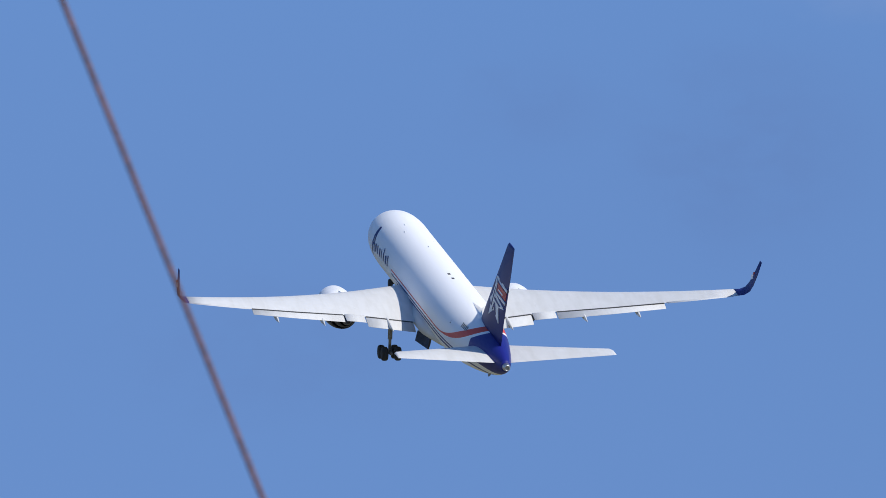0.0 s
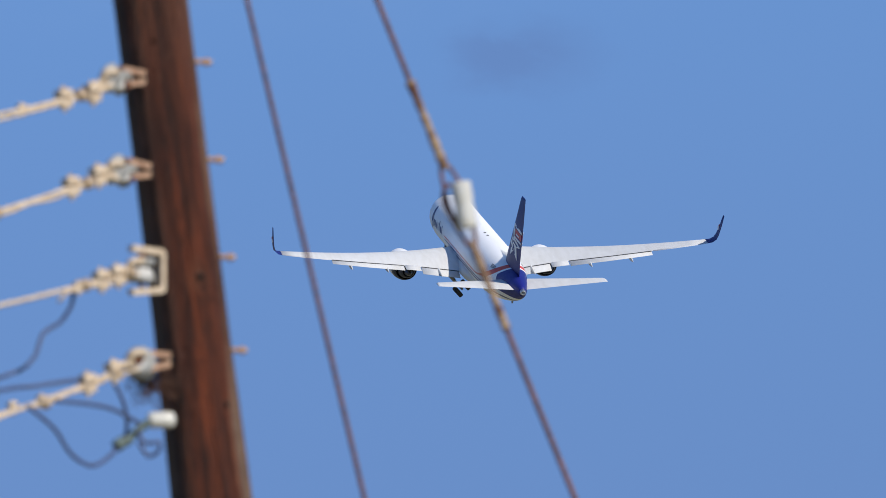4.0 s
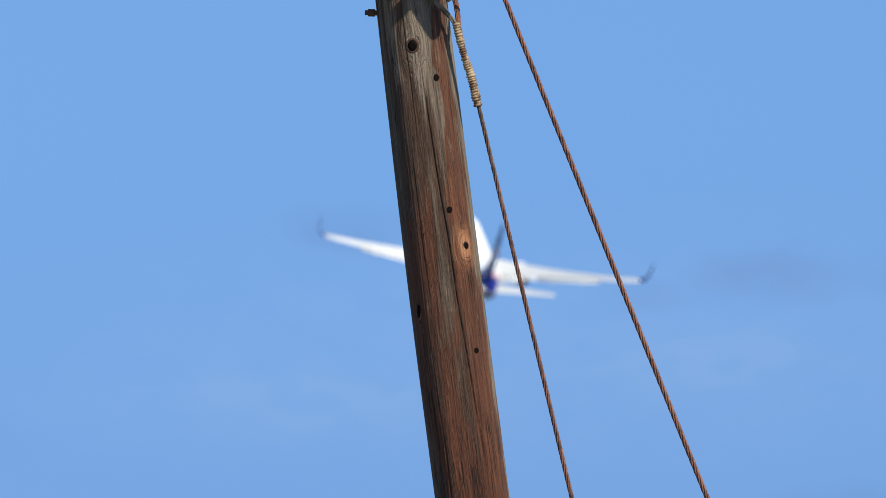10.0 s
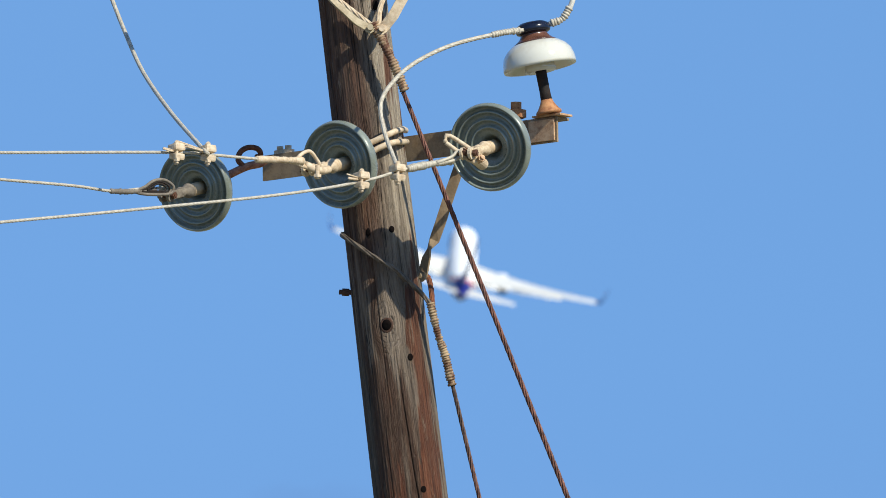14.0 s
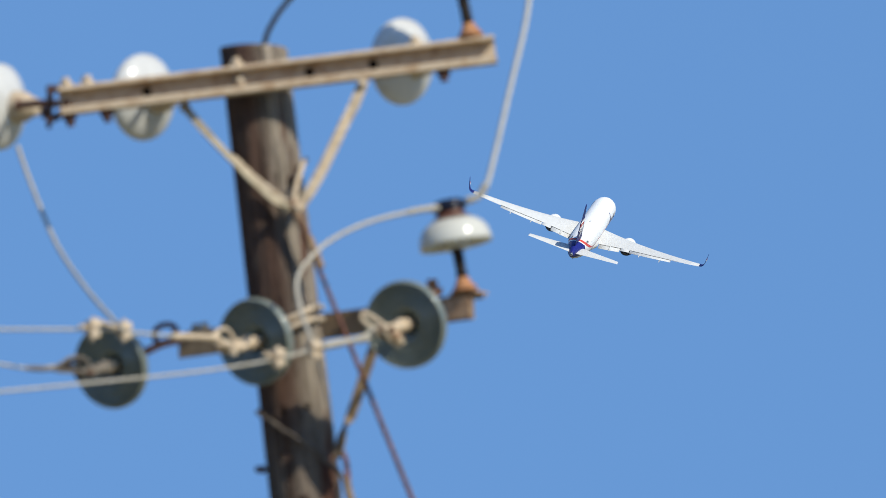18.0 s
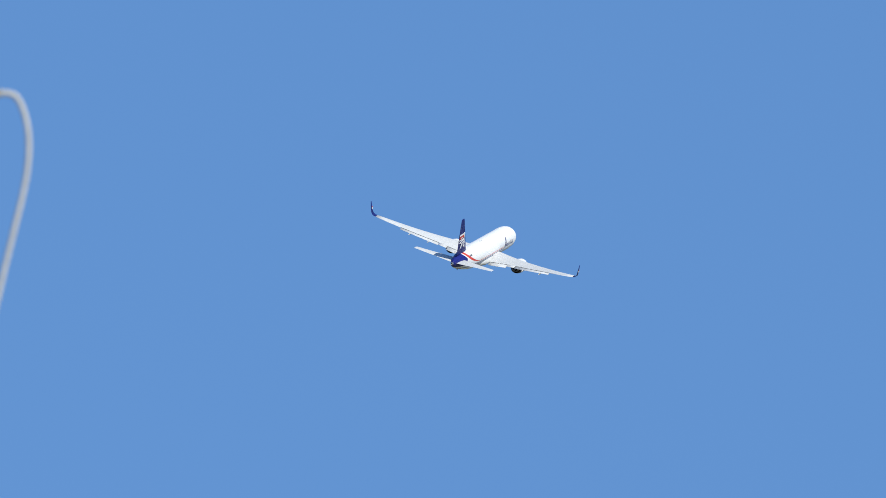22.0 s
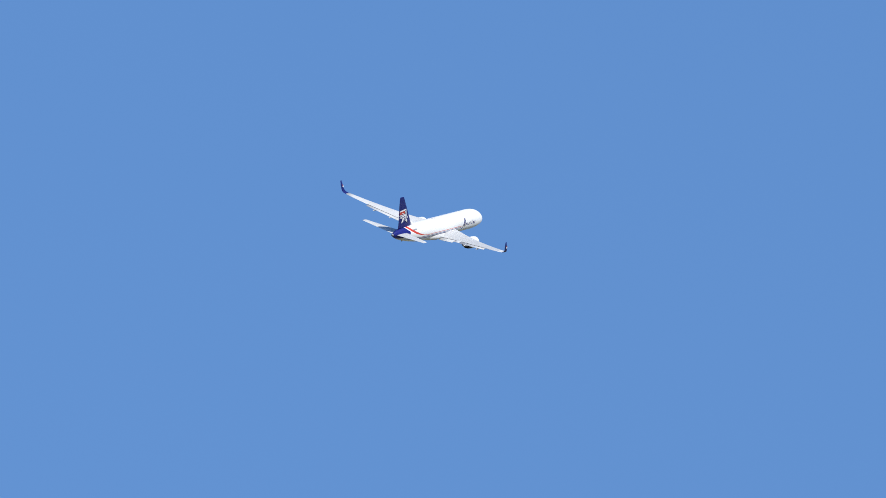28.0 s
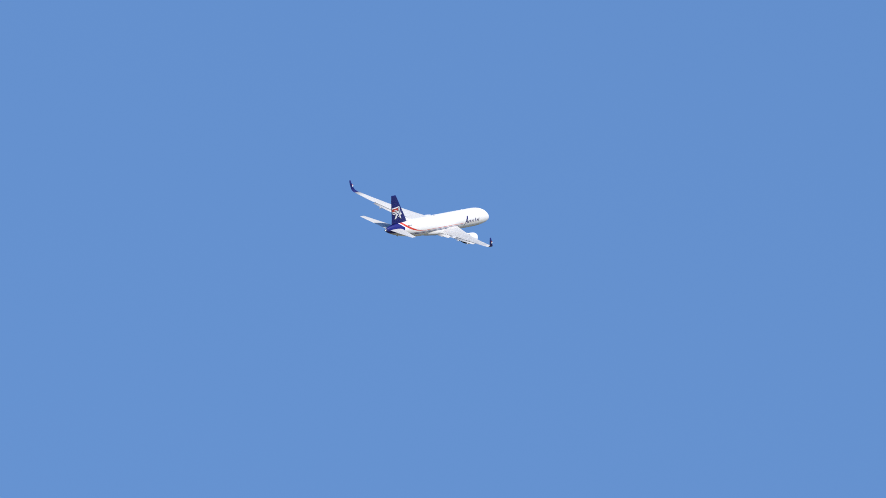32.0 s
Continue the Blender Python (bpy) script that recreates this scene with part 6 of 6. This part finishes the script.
def gear_leg(x, y, z, length, wheels, label, name):
    """A leg with its wheels; its own origin is the hinge."""
    leg = new(name)
    leg.empty_display_size = 0.3
    leg.parent = AIR
    leg.location = (x, y, z)
    tagged(leg, label)
    bm = bmesh.new()
    rod(bm, (0, 0, 0.2), (0, 0, -length * 0.55), 0.20)
    rod(bm, (0, 0, -length * 0.5), (0, 0, -length), 0.13)
    rod(bm, (0, 0, -length * 0.5), (0.9, 0, 0.0), 0.08)
    part("strut", bm, MAT["strut"], leg)
    if len(wheels) > 2:
        bm = bmesh.new()
        box(bm, (1.7, 0.24, 0.22), pose(0, 0, -length, 0, 8, 0), 0.05)
        part("bogie_beam", bm, MAT["strut"], leg)
    for wx, wy, r, w in wheels:
        m = pose(wx, wy, -length - wx * 0.14, 90, 0, 0)
        part("wheel", lathe("wheel", [(r * 0.3, -w / 2), (r * 0.85, -w / 2), (r * 0.97, -w * 0.34), (r, 0), (r * 0.97, w * 0.34), (r * 0.85, w / 2), (r * 0.3, w / 2)], 28, m), MAT["tyre"], leg)
    return leg


fuselage()
for side in (1, -1):
    wing(side)
    engine(side)
tail()
titles()
GEAR = []
BOGIE = [(fore * 0.72, out * 0.58, 0.61, 0.50) for fore in (1, -1) for out in (1, -1)]
for side in (1, -1):
    GEAR.append((gear_leg(-0.3, side * 4.7, -1.9, 2.7, BOGIE, "dark main landing gear with four tyres", "main_gear"), side))
DOORS = []
for side in (1, -1):
    bm = bmesh.new()
    box(bm, (2.6, 0.16, 0.95), pose(0, 0, -0.46, 0, 0, 14 * side), 0.06)
    box(bm, (1.9, 0.30, 0.55), pose(0.1, -0.16 * side, -0.50, 0, 0, 14 * side), 0.08)
    d = part("gear_door", bm, MAT["nozzle"], AIR, "open main gear door under the belly")
    d.location = (-2.2, side * 2.1, -2.55)
    DOORS.append((d, side))
NOSE_GEAR = gear_leg(21.6, 0, -2.0, 2.2, [(0, 0.32, 0.46, 0.30), (0, -0.32, 0.46, 0.30)], "nose landing gear with two tyres", "nose_gear")


def motions():
    # how far off the picture is sharp
    walk(focus, [(t, pose(0, d, 1.6 + 0.1 * d)) for t, d in ((0.0, 1200), (7.9, 1200), (8.05, 600), (8.3, 34.5), (9.0, 35.8), (13.0, 35.8), (14.0, 37.0), (14.5, 37.0), (15.2, 60), (16.0, 300), (17.0, 2400), (32.0, 2400))])
    walk(AIR, [
        (0.0, pose(65.95, 1082.54, 40.01, -1.23, -16.43, 98.41)),
        (1.0, pose(58.74, 1163.03, 54.28, -0.75, -16.12, 98.72)),
        (2.0, pose(52.26, 1243.20, 68.01, -0.77, -15.46, 99.04)),
        (3.0, pose(45.55, 1323.06, 82.52, -1.80, -15.19, 98.87)),
        (4.0, pose(38.38, 1402.70, 97.87, -2.28, -15.11, 98.43)),
        (5.0, pose(30.85, 1482.23, 113.69, -0.72, -15.12, 98.04)),
        (6.0, pose(23.44, 1561.69, 129.77, 1.92, -15.61, 97.78)),
        (7.0, pose(16.69, 1641.10, 145.87, 4.29, -16.86, 97.57)),
        (8.0, pose(10.91, 1720.49, 162.65, 5.99, -18.39, 97.14)),
        (9.0, pose(6.31, 1799.89, 180.48, 7.00, -18.93, 96.26)),
        (10.0, pose(3.02, 1879.40, 199.30, 7.76, -18.53, 95.19)),
        (11.0, pose(1.11, 1959.10, 218.89, 8.82, -18.46, 94.18)),
        (12.0, pose(0.75, 2039.01, 239.12, 10.68, -18.83, 92.99)),
        (13.0, pose(2.14, 2119.15, 259.89, 13.51, -19.53, 91.29)),
        (14.0, pose(5.74, 2199.47, 280.93, 16.17, -20.09, 89.13)),
        (15.0, pose(12.01, 2279.94, 301.97, 17.63, -20.15, 86.66)),
        (16.0, pose(21.21, 2360.41, 323.05, 18.37, -20.39, 84.23)),
        (17.0, pose(33.49, 2440.75, 344.14, 19.07, -20.37, 82.11)),
        (18.0, pose(48.92, 2520.81, 365.10, 19.72, -20.06, 80.12)),
        (19.0, pose(67.58, 2600.45, 385.84, 20.13, -19.55, 78.00)),
        (20.0, pose(89.63, 2679.57, 406.15, 20.15, -18.91, 75.79)),
        (21.0, pose(115.20, 2758.05, 425.72, 19.74, -17.98, 73.58)),
        (22.0, pose(144.21, 2835.81, 444.22, 19.31, -16.83, 71.46)),
        (23.0, pose(176.44, 2912.78, 461.30, 19.30, -16.06, 69.43)),
        (24.0, pose(211.45, 2988.87, 476.95, 19.65, -15.58, 67.29)),
        (25.0, pose(248.77, 3063.96, 491.26, 20.23, -15.36, 64.85)),
        (26.0, pose(288.03, 3138.02, 504.31, 21.06, -15.18, 62.12)),
        (27.0, pose(328.94, 3211.01, 516.18, 22.12, -14.84, 59.24)),
        (28.0, pose(371.27, 3282.94, 526.98, 23.14, -14.47, 56.50)),
        (29.0, pose(414.84, 3353.84, 536.78, 23.81, -14.23, 54.10)),
        (30.0, pose(459.52, 3423.75, 545.66, 24.16, -13.99, 51.76)),
        (31.0, pose(505.21, 3492.69, 553.68, 24.26, -13.61, 49.16)),
        (32.0, pose(551.85, 3560.71, 560.88, 24.25, -13.14, 46.37)),
    ])
    # the wheels fold inwards, those of the nose forwards
    for leg, side in GEAR:
        rows = [(0.0, 0), (1.1, 0), (2.0, 13), (3.0, 27), (4.2, 45), (5.4, 63), (6.8, 80), (8.0, 88), (32.0, 88)]
        walk(leg, [(t, pose(-0.3, side * (4.7 - 1.0 * a / 88), -1.9 + 0.15 * a / 88, -side * a, 0, 0)) for t, a in rows])
    for d, side in DOORS:
        rows = [(0.0, 0), (1.0, 24), (2.0, 36), (4.5, 44), (6.5, 50), (8.6, 80), (32.0, 80)]
        walk(d, [(t, pose(-2.2, side * (2.1 - 0.6 * min(a, 40) / 40), -2.55, side * (12 - a), 0, 0)) for t, a in rows])
    rows = [(0.0, 0), (2.5, 0), (4.5, 40), (6.5, 80), (8.0, 88), (32.0, 88)]
    walk(NOSE_GEAR, [(t, pose(21.6, 0, -2.0 + 0.9 * a / 88, 0, -a, 0)) for t, a in rows])


motions()
